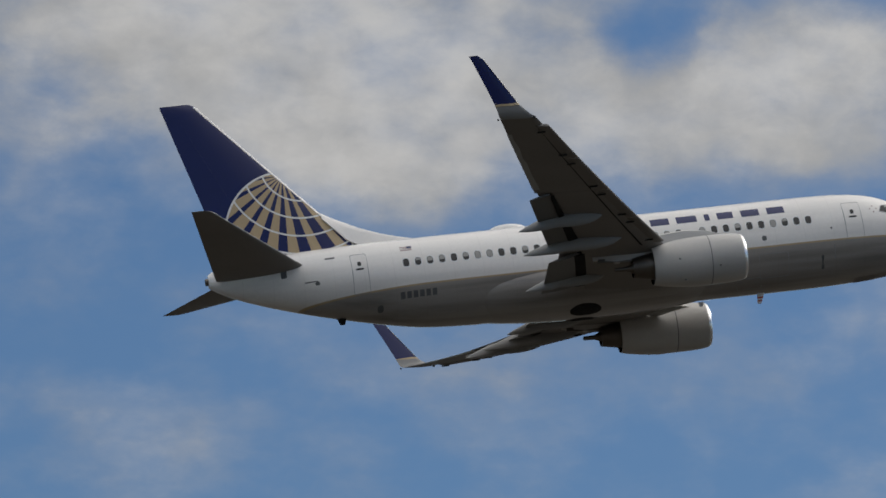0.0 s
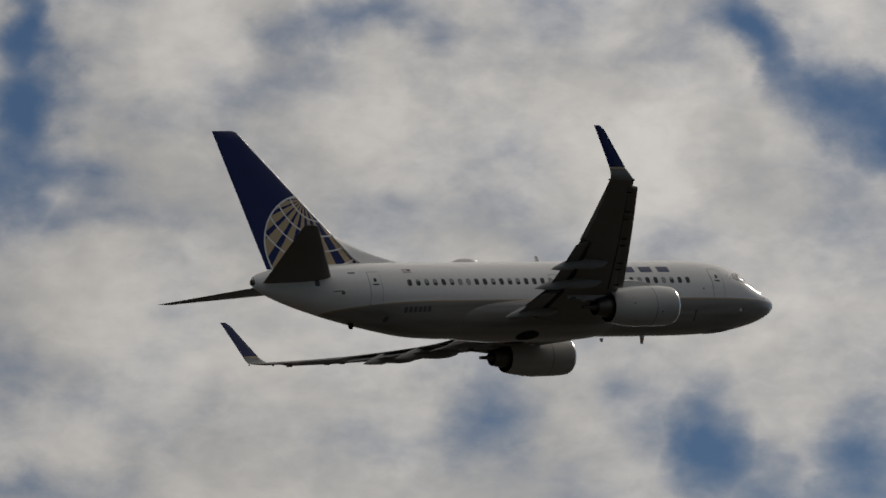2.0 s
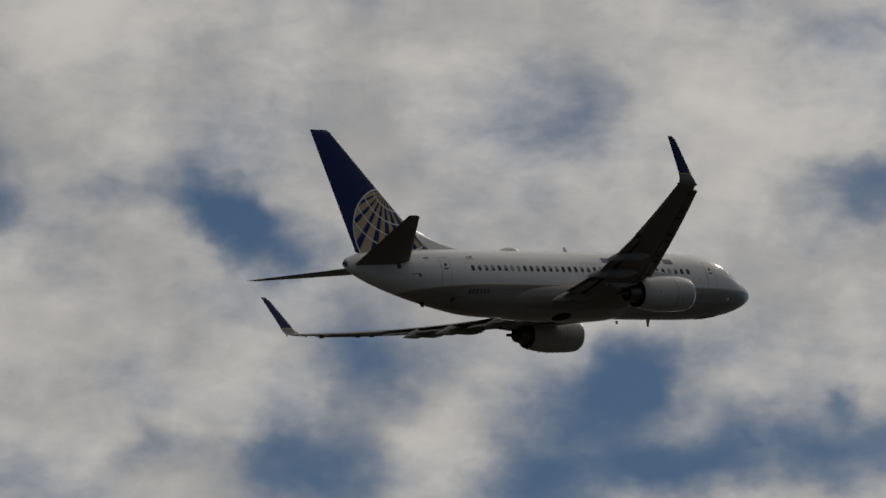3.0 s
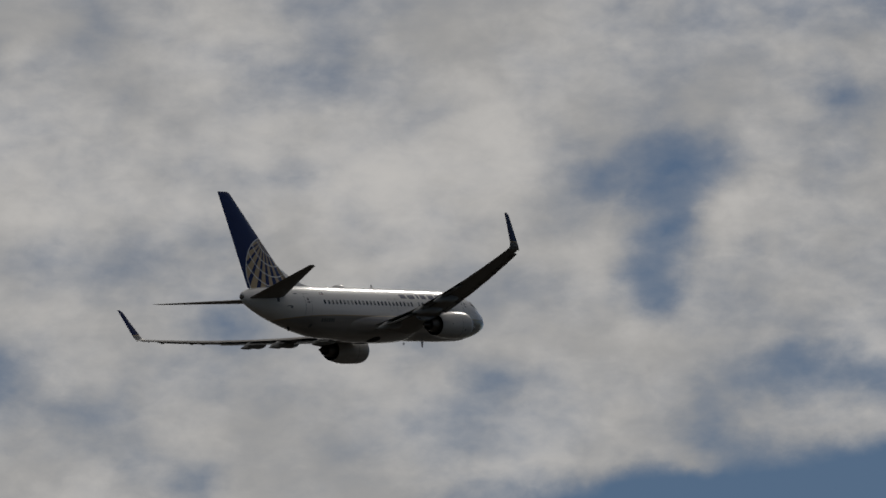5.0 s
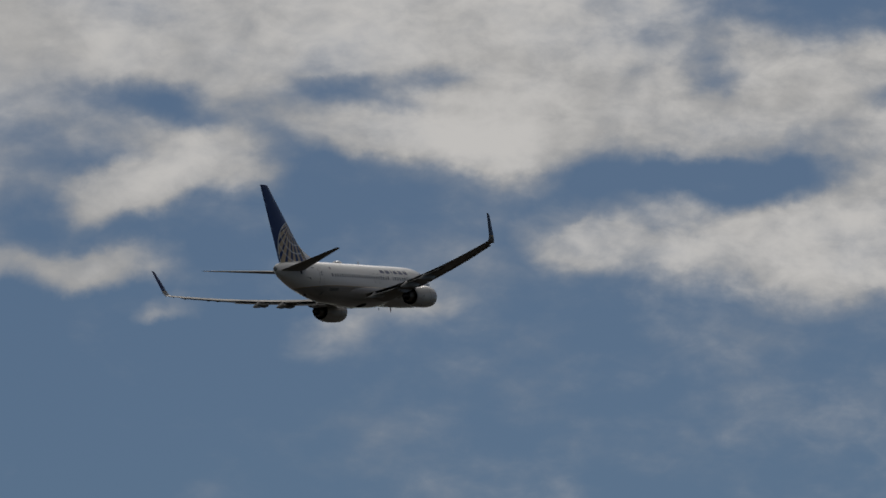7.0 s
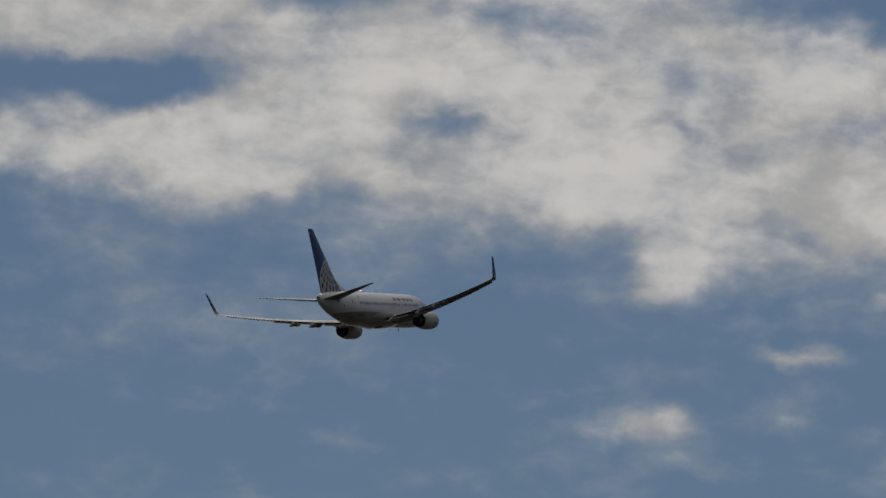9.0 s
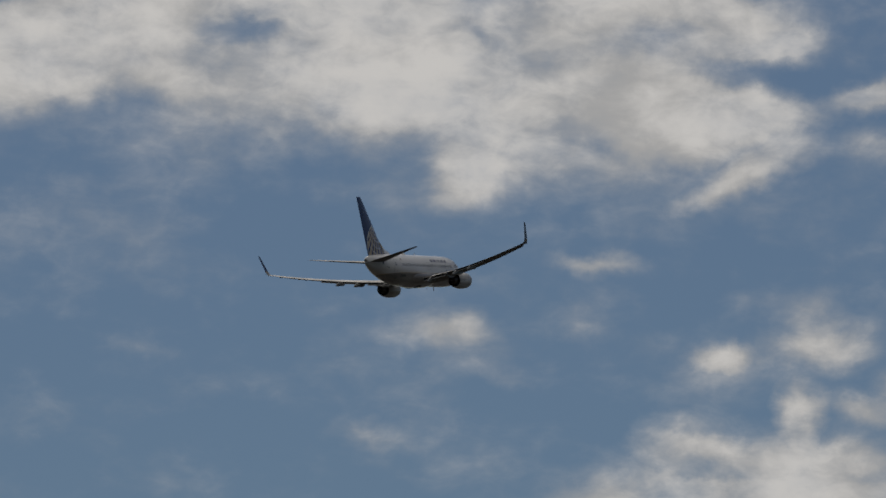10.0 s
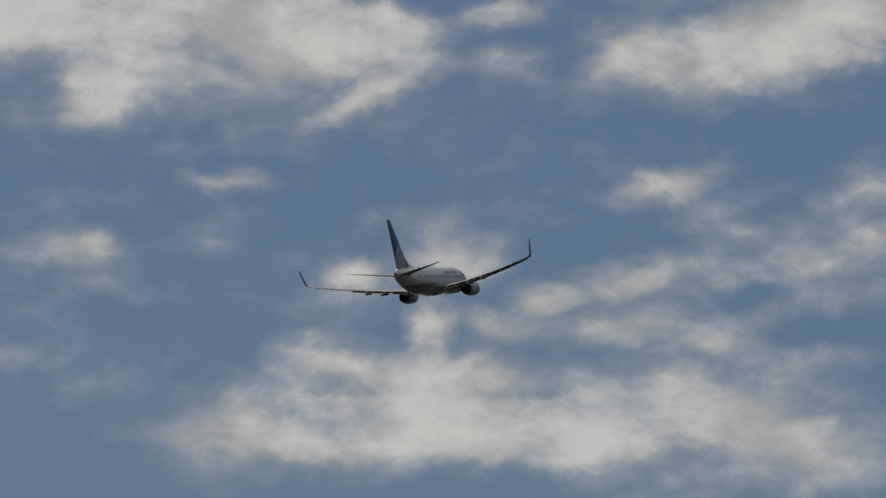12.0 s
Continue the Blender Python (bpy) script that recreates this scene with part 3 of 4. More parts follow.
M_FUSE = livery_fuselage()
M_FIN = livery_fin()
M_WHITE = material("white_paint", WHITE, 0.42, dirt=0.08, scale=1.5, streak=4, coat=0.5)
M_GREY = material("grey_paint", (0.34, 0.34, 0.335), 0.45, dirt=0.14, scale=1.2, streak=5, coat=0.1)
M_WING = material("wing_grey", (0.21, 0.195, 0.178), 0.6, dirt=0.16, scale=1.0, streak=4, gloss=0.25)
M_BELLY = material("belly_grey", (0.25, 0.245, 0.235), 0.5, dirt=0.25, scale=1.0, streak=6)
M_FLAP = material("flap_grey", (0.13, 0.127, 0.12), 0.5, dirt=0.2, scale=1.2, streak=3)
M_NAC = material("nacelle_grey", (0.47, 0.45, 0.42), 0.46, dirt=0.38, scale=1.7, streak=2.5, coat=0.5)
M_BLUE = material("blue_paint", BLUE, 0.34, dirt=0.08, scale=2, gloss=0.2, coat=0.8)
M_MARK = material("blue_marking", BLUE, 0.5, dirt=0.1, scale=2, gloss=0.2, coat=1.0)
M_METAL = material("bare_metal", (0.45, 0.45, 0.44), 0.6, 0.7, dirt=0.08, scale=3)
M_LIP = material("polished_metal", (0.74, 0.73, 0.71), 0.27, 1.0, dirt=0.06, scale=3)
M_HOT = material("exhaust_metal", (0.16, 0.14, 0.12), 0.45, 1.0, dirt=0.25, scale=4)
# near-black: cavity and gap shade put into colour, also for small dark parts
M_DARK = material("cavity_shade_and_black_parts", (0.012, 0.011, 0.010), 0.8, dirt=0.3, scale=4, gloss=0.2)
M_GAP = material("panel_gap", (0.10, 0.10, 0.10), 0.6, dirt=0.2, scale=4)
M_SEAM = material("door_seam", (0.28, 0.275, 0.265), 0.55, dirt=0.2, scale=4)
M_STRIPE = material("faded_red", (0.30, 0.20, 0.19), 0.5, dirt=0.1)
M_GLASS = material("window_glass", (0.016, 0.016, 0.018), 0.42, dirt=0.3, scale=1.3, gloss=0.3, coat=0.8)
M_SHIELD = material("windscreen_glass", (0.016, 0.017, 0.019), 0.45, dirt=0.2, scale=3, gloss=0.3)
M_FRAME = material("window_frame", (0.72, 0.72, 0.70), 0.38, 0.0, dirt=0.1, scale=5)
M_SHADE = material("window_blind", (0.30, 0.29, 0.27), 0.6, dirt=0.1, scale=5, coat=0.5)
M_RUBBER = material("tyre_rubber", (0.018, 0.017, 0.016), 0.85, dirt=0.3, scale=6, bump=0.2, gloss=0.2)
M_GOLD = material("gold_paint", GOLD, 0.4, dirt=0.1)
M_RED = material("orange_red_paint", (0.55, 0.10, 0.04), 0.45, dirt=0.1)
M_GRASS = material("grassland", (0.030, 0.025, 0.018), 0.9, dirt=0.5, scale=0.02, grain=0.3)


# ---- building helpers ----
S0 = 15.0           # the airliner's own origin lies this far behind its nose


def finish(me, sharp=35.0):
    for p in me.polygons:
        p.use_smooth = True
    me.set_sharp_from_angle(angle=radians(sharp))
    me.update()


def part(name, bm, mat, parent, label="", sharp=35.0):
    """Links a bmesh as one mesh object under a thing or a part."""
    bmesh.ops.recalc_face_normals(bm, faces=bm.faces)
    me = bpy.data.meshes.new(name)
    bm.to_mesh(me)
    bm.free()
    me.materials.append(mat)
    finish(me, sharp)
    ob = new(name, me)
    ob.parent = parent
    return tagged(ob, label)


def loft(rings, closed=True, cap=True, bm=None):
    """Skin through rings of equal length."""
    bm = bm or bmesh.new()
    vs = [[bm.verts.new(p) for p in r] for r in rings]
    n = len(rings[0])
    for a, b in zip(vs, vs[1:]):
        for i in range(n if closed else n - 1):
            j = (i + 1) % n
            quad = [a[i], a[j], b[j], b[i]]
            if len({tuple(round(c, 6) for c in v.co) for v in quad}) >= 3:
                bm.faces.new(quad)
    if cap and closed:
        for r in (vs[0], vs[-1]):
            if len({tuple(round(c, 5) for c in v.co) for v in r}) > 2:
                bm.faces.new(r)
    bmesh.ops.remove_doubles(bm, verts=bm.verts, dist=0.0004)
    return bm


def turned(profile, y, z, n=40, squash=None):
    """A body of revolution about the flight axis: profile of (station, radius)."""
    rings = []
    for s, r in profile:
        ring = []
        for i in range(n):
            a = 2 * math.pi * i / n
            ry, rz = r * math.sin(a), r * math.cos(a)
            if squash and rz < 0:
                rz *= squash(s)
            ring.append((S0 - s, y + ry, z + rz))
        rings.append(ring)
    return rings


def interp(x, table):
    """Smooth (monotone) reading of a table of (x, values...)."""
    if x <= table[0][0]:
        return table[0][1:]
    for a, b in zip(table, table[1:]):
        if x <= b[0]:
            u = (x - a[0]) / (b[0] - a[0])
            return tuple(p + (q - p) * u for p, q in zip(a[1:], b[1:]))
    return table[-1][1:]


# station behind the nose: crown height, keel height, half width
HULL = [
    (0.0, -0.47, -0.51, 0.02), (0.12, -0.25, -0.74, 0.27), (0.35, -0.05, -0.93, 0.50), (0.7, 0.17, -1.12, 0.75),
    (1.2, 0.44, -1.32, 1.02), (1.7, 0.70, -1.47, 1.23), (2.15, 1.02, -1.58, 1.38), (2.6, 1.37, -1.67, 1.51),
    (3.1, 1.62, -1.76, 1.62), (3.8, 1.82, -1.85, 1.73), (4.8, 1.95, -1.90, 1.82), (6.0, 2.0, -1.945, 1.87),
    (7.5, 2.01, -1.96, 1.88), (14.0, 2.01, -1.96, 1.88), (20.5, 2.01, -1.96, 1.88), (22.0, 2.01, -1.92, 1.88), (23.5, 2.01, -1.80, 1.84),
    (25.0, 2.0, -1.52, 1.74), (26.5, 1.98, -1.18, 1.58), (28.0, 1.94, -0.80, 1.34), (29.5, 1.86, -0.36, 1.03),
    (30.7, 1.76, 0.06, 0.74), (31.5, 1.64, 0.40, 0.50), (32.0, 1.48, 0.68, 0.31), (32.18, 1.36, 0.80, 0.22),
]


def smooth_table(table, steps=4):
    """The same table, finer, along Catmull-Rom curves."""
    out = []
    for i in range(len(table) - 1):
        p0, p1, p2, p3 = table[max(i - 1, 0)], table[i], table[i + 1], table[min(i + 2, len(table) - 1)]
        for k in range(steps):
            u = k / steps
            s = p1[0] + (p2[0] - p1[0]) * u
            row = [s]
            for c in range(1, len(p1)):
                d1 = (p2[c] - p0[c]) / max(p2[0] - p0[0], 1e-6) * (p2[0] - p1[0])
                d2 = (p3[c] - p1[c]) / max(p3[0] - p1[0], 1e-6) * (p2[0] - p1[0])
                row.append((2 * u**3 - 3 * u**2 + 1) * p1[c] + (u**3 - 2 * u**2 + u) * d1
                           + (-2 * u**3 + 3 * u**2) * p2[c] + (u**3 - u**2) * d2)
            out.append(tuple(row))
    out.append(table[-1])
    return out


HULL_FINE = smooth_table(HULL)


def hull_y(s, z):
    """Half breadth of the fuselage at a station and height."""
    top, bot, w = interp(s, HULL_FINE)
    zc, h = (top + bot) / 2, (top - bot) / 2
    u = min(abs((z - zc) / h), 1.0)
    return w * math.sqrt(max(1 - u * u, 0.0))


def skin(s, z, side, lift=0.005):
    """A point on the fuselage skin, lifted off it a little."""
    top, bot, w = interp(s, HULL_FINE)
    zc, h = (top + bot) / 2, (top - bot) / 2
    y = hull_y(s, z)
    ny, nz = y / w**2, (z - zc) / h**2
    l = math.hypot(ny, nz) or 1
    return (S0 - s, side * (y + lift * ny / l), z + lift * nz / l)


def decal(outline, side, lift=0.005, depth=0.02):
    """A plate that follows the fuselage skin, from its outline of (station, height); it has a thickness into the skin."""
    bm = bmesh.new()
    top = [bm.verts.new(skin(s, z, side, lift)) for s, z in outline]
    bot = [bm.verts.new(skin(s, z, side, lift - depth)) for s, z in outline]
    n = len(top)
    mid = bm.verts.new(skin(sum(p[0] for p in outline) / n, sum(p[1] for p in outline) / n, side, lift))
    for i in range(n):
        bm.faces.new((top[i], top[(i + 1) % n], mid))
    for i in range(n):
        bm.faces.new((top[i], bot[i], bot[(i + 1) % n], top[(i + 1) % n]))
    return bm


def panel(s0, s1, z0, z1, side, lift=0.005, rows=6, cols=2, depth=0.03):
    """A curved rectangular plate on the skin."""
    bm = bmesh.new()
    g = [[bm.verts.new(skin(s0 + (s1 - s0) * i / cols, z0 + (z1 - z0) * j / rows, side, lift)) for i in range(cols + 1)] for j in range(rows + 1)]
    for j in range(rows):
        for i in range(cols):
            bm.faces.new((g[j][i], g[j][i + 1], g[j + 1][i + 1], g[j + 1][i]))
    edge = [g[0][i] for i in range(cols)] + [g[j][cols] for j in range(rows)] + [g[rows][i] for i in range(cols, 0, -1)] + [g[j][0] for j in range(rows, 0, -1)]
    ex = [bm.verts.new((v.co.x, v.co.y - side * depth, v.co.z)) for v in edge]
    for i in range(len(edge)):
        k = (i + 1) % len(edge)
        bm.faces.new((edge[i], ex[i], ex[k], edge[k]))
    return bm


def rounded(cs, cz, w, h, r, n=4):
    pts = []
    for qx, qz, a0 in ((1, 1, 0), (-1, 1, 90), (-1, -1, 180), (1, -1, 270)):
        for k in range(n + 1):
            a = radians(a0 + 90 * k / n)
            pts.append((cs + qx * (w / 2 - r) + r * math.cos(a), cz + qz * (h / 2 - r) + r * math.sin(a)))
    return pts


def outline_strip(pts, side, width=0.03, lift=0.006):
    """A narrow closed band along an outline on the skin."""
    bm = bmesh.new()
    cs, cz = sum(p[0] for p in pts) / len(pts), sum(p[1] for p in pts) / len(pts)
    ins = []
    for s, z in pts:
        d = math.hypot(s - cs, z - cz) or 1
        k = (d - width * 1.3) / d
        ins.append((cs + (s - cs) * k, cz + (z - cz) * k))
    o = [bm.verts.new(skin(s, z, side, lift)) for s, z in pts]
    i_ = [bm.verts.new(skin(s, z, side, lift)) for s, z in ins]
    o2 = [bm.verts.new(skin(s, z, side, lift - 0.03)) for s, z in pts]
    n = len(pts)
    for a in range(n):
        b = (a + 1) % n
        bm.faces.new((o[a], o[b], i_[b], i_[a]))
        bm.faces.new((o[b], o[a], o2[a], o2[b]))
    return bm


def dense(pts, step=0.15):
    """Outline with points added along long edges, so that it follows the curved skin."""
    out = []
    for a, b in zip(pts, pts[1:] + pts[:1]):
        n = max(1, int(math.hypot(b[0] - a[0], b[1] - a[1]) / step))
        out += [(a[0] + (b[0] - a[0]) * k / n, a[1] + (b[1] - a[1]) * k / n) for k in range(n)]
    return out


def airfoil(le, te, thick, n=14, camber=0.012, x0=0.0, x1=1.0):
    """Section between leading and trailing edge stations; returns (station, offset) round the profile, from x0 to x1 of the chord."""
    c = te - le
    def t(x):
        return 5 * thick * (0.2969 * math.sqrt(x) - 0.126 * x - 0.3516 * x**2 + 0.2843 * x**3 - 0.1030 * x**4)
    up, dn = [], []
    for i in range(n + 1):
        x = x0 + (x1 - x0) * (1 - math.cos(math.pi * i / n)) / 2
        cam = camber * 4 * x * (1 - x)
        up.append((le + c * x, c * (cam + t(x))))
        dn.append((le + c * x, c * (cam - t(x))))
    return dn[::-1] + up[1:]


# ---- ground ----
def ground():
    bm = bmesh.new()
    rings = [0, 50, 400, 2000, 9000, 30000]
    for a, b in zip(rings, rings[1:]):
        n = 48
        for i in range(n):
            a0, a1 = 2 * math.pi * i / n, 2 * math.pi * (i + 1) / n
            quad = [(a * math.cos(a0), a * math.sin(a0), 0), (b * math.cos(a0), b * math.sin(a0), 0),
                    (b * math.cos(a1), b * math.sin(a1), 0), (a * math.cos(a1), a * math.sin(a1), 0)]
            bm.faces.new([bm.verts.new(q) for q in (quad if a else quad[:3])])
    bmesh.ops.remove_doubles(bm, verts=bm.verts, dist=0.001)
    ob = part("ground", bm, M_GRASS, None)
    return tagged(ob, "flat grassland around the airfield under broken cloud", "ground", kind="structure")


ground()

# ---- the airliner ----
airliner = tagged(new("airliner"), "white and grey twin-engine airliner with blue tail, climbing with gear up", "airplane")
STAR, PORT = -1, 1


def wing_z(b):
    """Height of the wing's chord plane at b metres from the centre line, bent up by lift."""
    d = max(b - 1.88, 0)
    return -1.30 + 0.105 * d + 0.0047 * d * d


def fuselage():
    n = 48
    rings = []
    for s, top, bot, w in HULL_FINE:
        zc, h = (top + bot) / 2, (top - bot) / 2
        rings.append([(S0 - s, w * math.sin(2 * math.pi * i / n), zc + h * math.cos(2 * math.pi * i / n)) for i in range(n)])
    f = part("fuselage", loft(rings), M_FUSE, airliner, "white crown over grey belly with gold pinstripe")
    # auxiliary power exhaust
    part("exhaust_pipe", loft(turned([(31.95, 0.17), (32.3, 0.15), (32.31, 0.11), (32.1, 0.1)], 0, 1.08, 20)), M_HOT, f, "sooty tail exhaust pipe")
    # wing to body fairing
    rings = []
    for s, w, bot, top in smooth_table([(10.9, 1.50, -1.87, 0.30), (12.2, 1.78, -2.05, 0.33), (14.0, 1.95, -2.15, 0.35), (16.8, 1.95, -2.17, 0.35),
                                        (18.4, 1.86, -2.12, 0.33), (20.0, 1.70, -2.0, 0.30), (21.2, 1.48, -1.84, 0.28)], 3):
        zc, h = (top + bot) / 2, (top - bot) / 2
        ring = []
        for i in range(40):
            a = 2 * math.pi * i / 40
            c, q = math.cos(a), math.sin(a)
            ring.append((S0 - s, w * q, zc + h * c))
        rings.append(ring)
    fair = part("belly_fairing", loft(rings), M_FUSE, f, "rounded grey fairing under the wing roots")
    return f, fair


def belly_z(y):
    """Height of the rounded underside of the fairing between the wings."""
    return -0.91 - 1.26 * math.sqrt(1 - (y / 1.95) ** 2)


def disc_ring(y, lift, s, r0, r1, depth, n=28):
    """A thick oval ring that follows the underside of the belly, lift metres below it."""
    rings = []
    for r, dz in ((r0, 0), (r1, 0), (r1, depth), (r0, depth), (r0, 0)):
        ring = []
        for i in range(n):
            a = 2 * math.pi * i / n
            q = y + 0.72 * r * math.sin(a)
            ring.append((S0 - s + r * math.cos(a), q, belly_z(q) - lift + dz))
        rings.append(ring)
    return loft(rings, cap=False)


def belly():
    for side in (STAR, PORT):
        y0 = side * 0.66
        # bay is not recessed: flush near-black ring and disc carry its shade
        rim = part("wheel_bay_shade", disc_ring(y0, 0.012, 16.45, 0.52, 0.68, 0.06), M_DARK, airliner, "near-black oval ring painted for the shaded wheel bay in the belly")
        part("bay_shade_disc", disc_ring(y0, 0.008, 16.45, 0.0, 0.54, 0.05), M_DARK, rim)
        # tyre lying flat in its bay
        n, rings = 28, []
        for k in range(13):
            a = math.pi * k / 12
            r, dz = 0.40 + 0.14 * math.cos(a), -0.05 * math.sin(a)
            ring = []
            for i in range(n):
                v = 2 * math.pi * i / n
                q = y0 + 0.72 * r * math.sin(v)
                ring.append((S0 - 16.45 + r * math.cos(v), q, belly_z(q) + dz))
            rings.append(ring)
        wheel = part("main_wheel", loft(rings, cap=False), M_RUBBER, airliner, "retracted black main wheel")
        part("hub", disc_ring(y0, 0.03, 16.45, 0.0, 0.25, 0.05), M_RUBBER, wheel, "dark hub cap")
    # nose wheel doors
    for side in (STAR, PORT):
        bm = bmesh.new()
        vs = []
        for s in (3.1, 3.8, 4.6):
            for y in (0.02, 0.36):
                bot = interp(s, HULL_FINE)[1]
                w = interp(s, HULL_FINE)[2]
                zc = (interp(s, HULL_FINE)[0] + bot) / 2
                z = zc - (zc - bot) * math.sqrt(1 - (y / w) ** 2) - 0.012
                vs.append(bm.verts.new((S0 - s, side * y, z)))
        bm.faces.new((vs[0], vs[1], vs[3], vs[2]))
        bm.faces.new((vs[2], vs[3], vs[5], vs[4]))
        bmesh.ops.solidify(bm, geom=bm.faces[:], thickness=0.012)
        part("nose_gear_door", bm, M_FUSE, airliner)


def blade(name, s, z, height, chord, sweep, mat, down=False, label="", y=0.0, tilt=0.0):
    """A small swept blade aerial."""
    rings = []
    k = -1 if down else 1
    for u in (0, 0.35, 0.75, 1.0):
        c = chord * (1 - 0.5 * u)
        le = s + sweep * u
        rings.append([(S0 - a, y + b + tilt * u * height, z + k * height * u) for a, b in airfoil(le, le + c, 0.1, 6, 0)])
    return part(name, loft(rings), mat, airliner, label)


def aerials():
    b = blade("drain_mast", 8.55, -1.98, 0.46, 0.32, 0.20, M_WHITE, True, "white drain mast banded in orange")
    for u in (0.35, 0.65):
        rings = []
        for v in (u, u + 0.16):
            c = 0.32 * (1 - 0.5 * v) + 0.012
            le = 8.55 + 0.20 * v - 0.006
            rings.append([(S0 - a, q * 1.4, -1.98 - 0.46 * v) for a, q in airfoil(le, le + c, 0.1, 6, 0)])
        part("band", loft(rings), M_RED, b, "orange band")
    blade("aerial", 14.35, 1.99, 0.36, 0.34, 0.16, M_WHITE, False, "white blade aerial on the crown")
    blade("aerial", 11.2, -2.1, 0.2, 0.26, 0.1, M_WHITE, True, "small blade aerial under the belly")
    blade("tail_skid", 26.55, -1.12, 0.30, 0.42, 0.10, M_DARK, True, "dark tail skid")
    # low dome on the crown
    rings = []
    for k in range(7):
        u = k / 6
        r = math.cos(u * math.pi / 2)
        rings.append([(S0 - 19.15 + 0.85 * r * math.cos(2 * math.pi * i / 24), 0.42 * r * math.sin(2 * math.pi * i / 24), 1.95 + 0.30 * math.sin(u * math.pi / 2)) for i in range(24)])
    part("dome", loft(rings), M_WHITE, airliner, "low white antenna dome on the crown")


def windows():
    rng = random.Random(7)
    for side in (STAR, PORT):
        for i in range(35):
            s = 6.53 + i * 0.5125
            if i == 10:
                continue
            pane = part("cabin_window", decal(rounded(s, 0.5, 0.262, 0.365, 0.085), side, 0.004), M_GLASS, airliner, "dark rounded cabin window")
            part("window_frame", outline_strip(rounded(s, 0.5, 0.325, 0.44, 0.13), side, 0.03, 0.007), M_FRAME, pane)
            # blinds drawn down to different heights
            drawn = rng.choice((0.0, 0.0, 0.0, 0.12, 0.2, 0.33))
            if drawn:
                part("blind", decal(rounded(s, 0.665 - drawn / 2, 0.22, drawn, 0.045), side, 0.006, 0.004), M_SHADE, pane, "grey drawn blind")
        # flight deck glazing
        for pts in (((1.62, 0.30), (1.80, 0.64), (2.28, 0.93), (2.36, 0.42)), ((2.42, 0.42), (2.34, 0.94), (2.86, 1.02), (2.92, 0.50)), ((2.98, 0.52), (2.92, 1.0), (3.22, 0.95), (3.36, 0.62))):
            w = part("flight_deck_window", decal(dense(list(pts), 0.1), side, 0.006), M_SHIELD, airliner, "dark flight deck window")
            part("window_frame", outline_strip(dense(list(pts), 0.1), side, 0.025, 0.012), M_GREY, w)
    # windscreen
    for side in (STAR, PORT):
        bm = bmesh.new()
        pts = []
        for s, z in ((1.62, 0.63), (2.16, 0.99), (2.14, 0.86), (1.80, 0.58)):
            pts.append(skin(s, z, side, 0.008))
        bm.faces.new([bm.verts.new(p) for p in pts])
        bmesh.ops.solidify(bm, geom=bm.faces[:], thickness=0.01)
        part("windscreen", bm, M_SHIELD, airliner, "dark windscreen pane")


def doors():
    for side in (STAR, PORT):
        for s0, s1, z0, z1, name in ((4.20, 4.94, -0.56, 1.16, "service_door"), (25.60, 26.24, -0.55, 1.16, "service_door"),
                                     (7.6, 8.85, -1.62, -0.80, "cargo_door")):
            if name == "cargo_door" and side == PORT:
                continue
            d = part(name, panel(s0, s1, z0, z1, side, 0.004, 8, 3), M_FUSE, airliner, "closed door flush with the skin")
            cs, cz = (s0 + s1) / 2, (z0 + z1) / 2
            part("door_seam", outline_strip(dense(rounded(cs, cz, s1 - s0 + 0.05, z1 - z0 + 0.05, 0.08)), side, 0.022, 0.009), M_SEAM, d)
            if name == "service_door":
                part("door_handle", panel(cs - 0.16, cs + 0.16, cz + 0.12, cz + 0.19, side, 0.014, 2, 2), M_DARK, d, "dark recessed handle")
                part("door_window", decal(rounded(cs, cz + 0.40, 0.16, 0.2, 0.06), side, 0.012), M_GLASS, d)
        # overwing exits
        for s in (14.05, 15.0):
            part("exit_seam", outline_strip(dense(rounded(s, 0.42, 0.52, 0.97, 0.1)), side, 0.016, 0.006), M_SEAM, airliner)
    # small plates, vents and ports on the starboard side
    for s, z, w, h, m in ((10.35, -0.18, 0.14, 0.16, M_GAP), (8.55, -0.13, 0.20, 0.22, M_GAP), (5.6, 0.02, 0.08, 0.08, M_DARK), (3.6, 0.62, 0.07, 0.07, M_STRIPE),
                          (3.45, 0.78, 0.06, 0.06, M_STRIPE), (3.75, 0.78, 0.06, 0.06, M_STRIPE), (3.6, 0.92, 0.06, 0.06, M_STRIPE), (1.2, -0.1, 0.09, 0.09, M_DARK), (1.15, -0.32, 0.09, 0.09, M_DARK),
                          (3.05, -1.02, 0.20, 0.16, M_FRAME), (2.85, -0.96, 0.10, 0.14, M_GAP), (5.55, -0.95, 0.05, 0.55, M_SEAM), (28.0, 0.22, 0.55, 0.05, M_GAP), (27.75, 0.12, 0.2, 0.14, M_GAP), (25.2, -1.18, 0.26, 0.22, M_GAP), (28.9, 1.02, 0.1, 0.1, M_GAP)):
        part("skin_port", decal(rounded(s, z, w, h, min(w, h) * 0.4, 3), STAR, 0.006), m, airliner)
    part("inspection_panel", outline_strip(dense(rounded(9.3, -1.75, 1.1, 0.3, 0.05)), STAR, 0.03, 0.006), M_SEAM, airliner)
    part("outflow_valve", decal(rounded(6.1, -1.3, 0.12, 0.5, 0.05), STAR, 0.006), M_GAP, airliner)


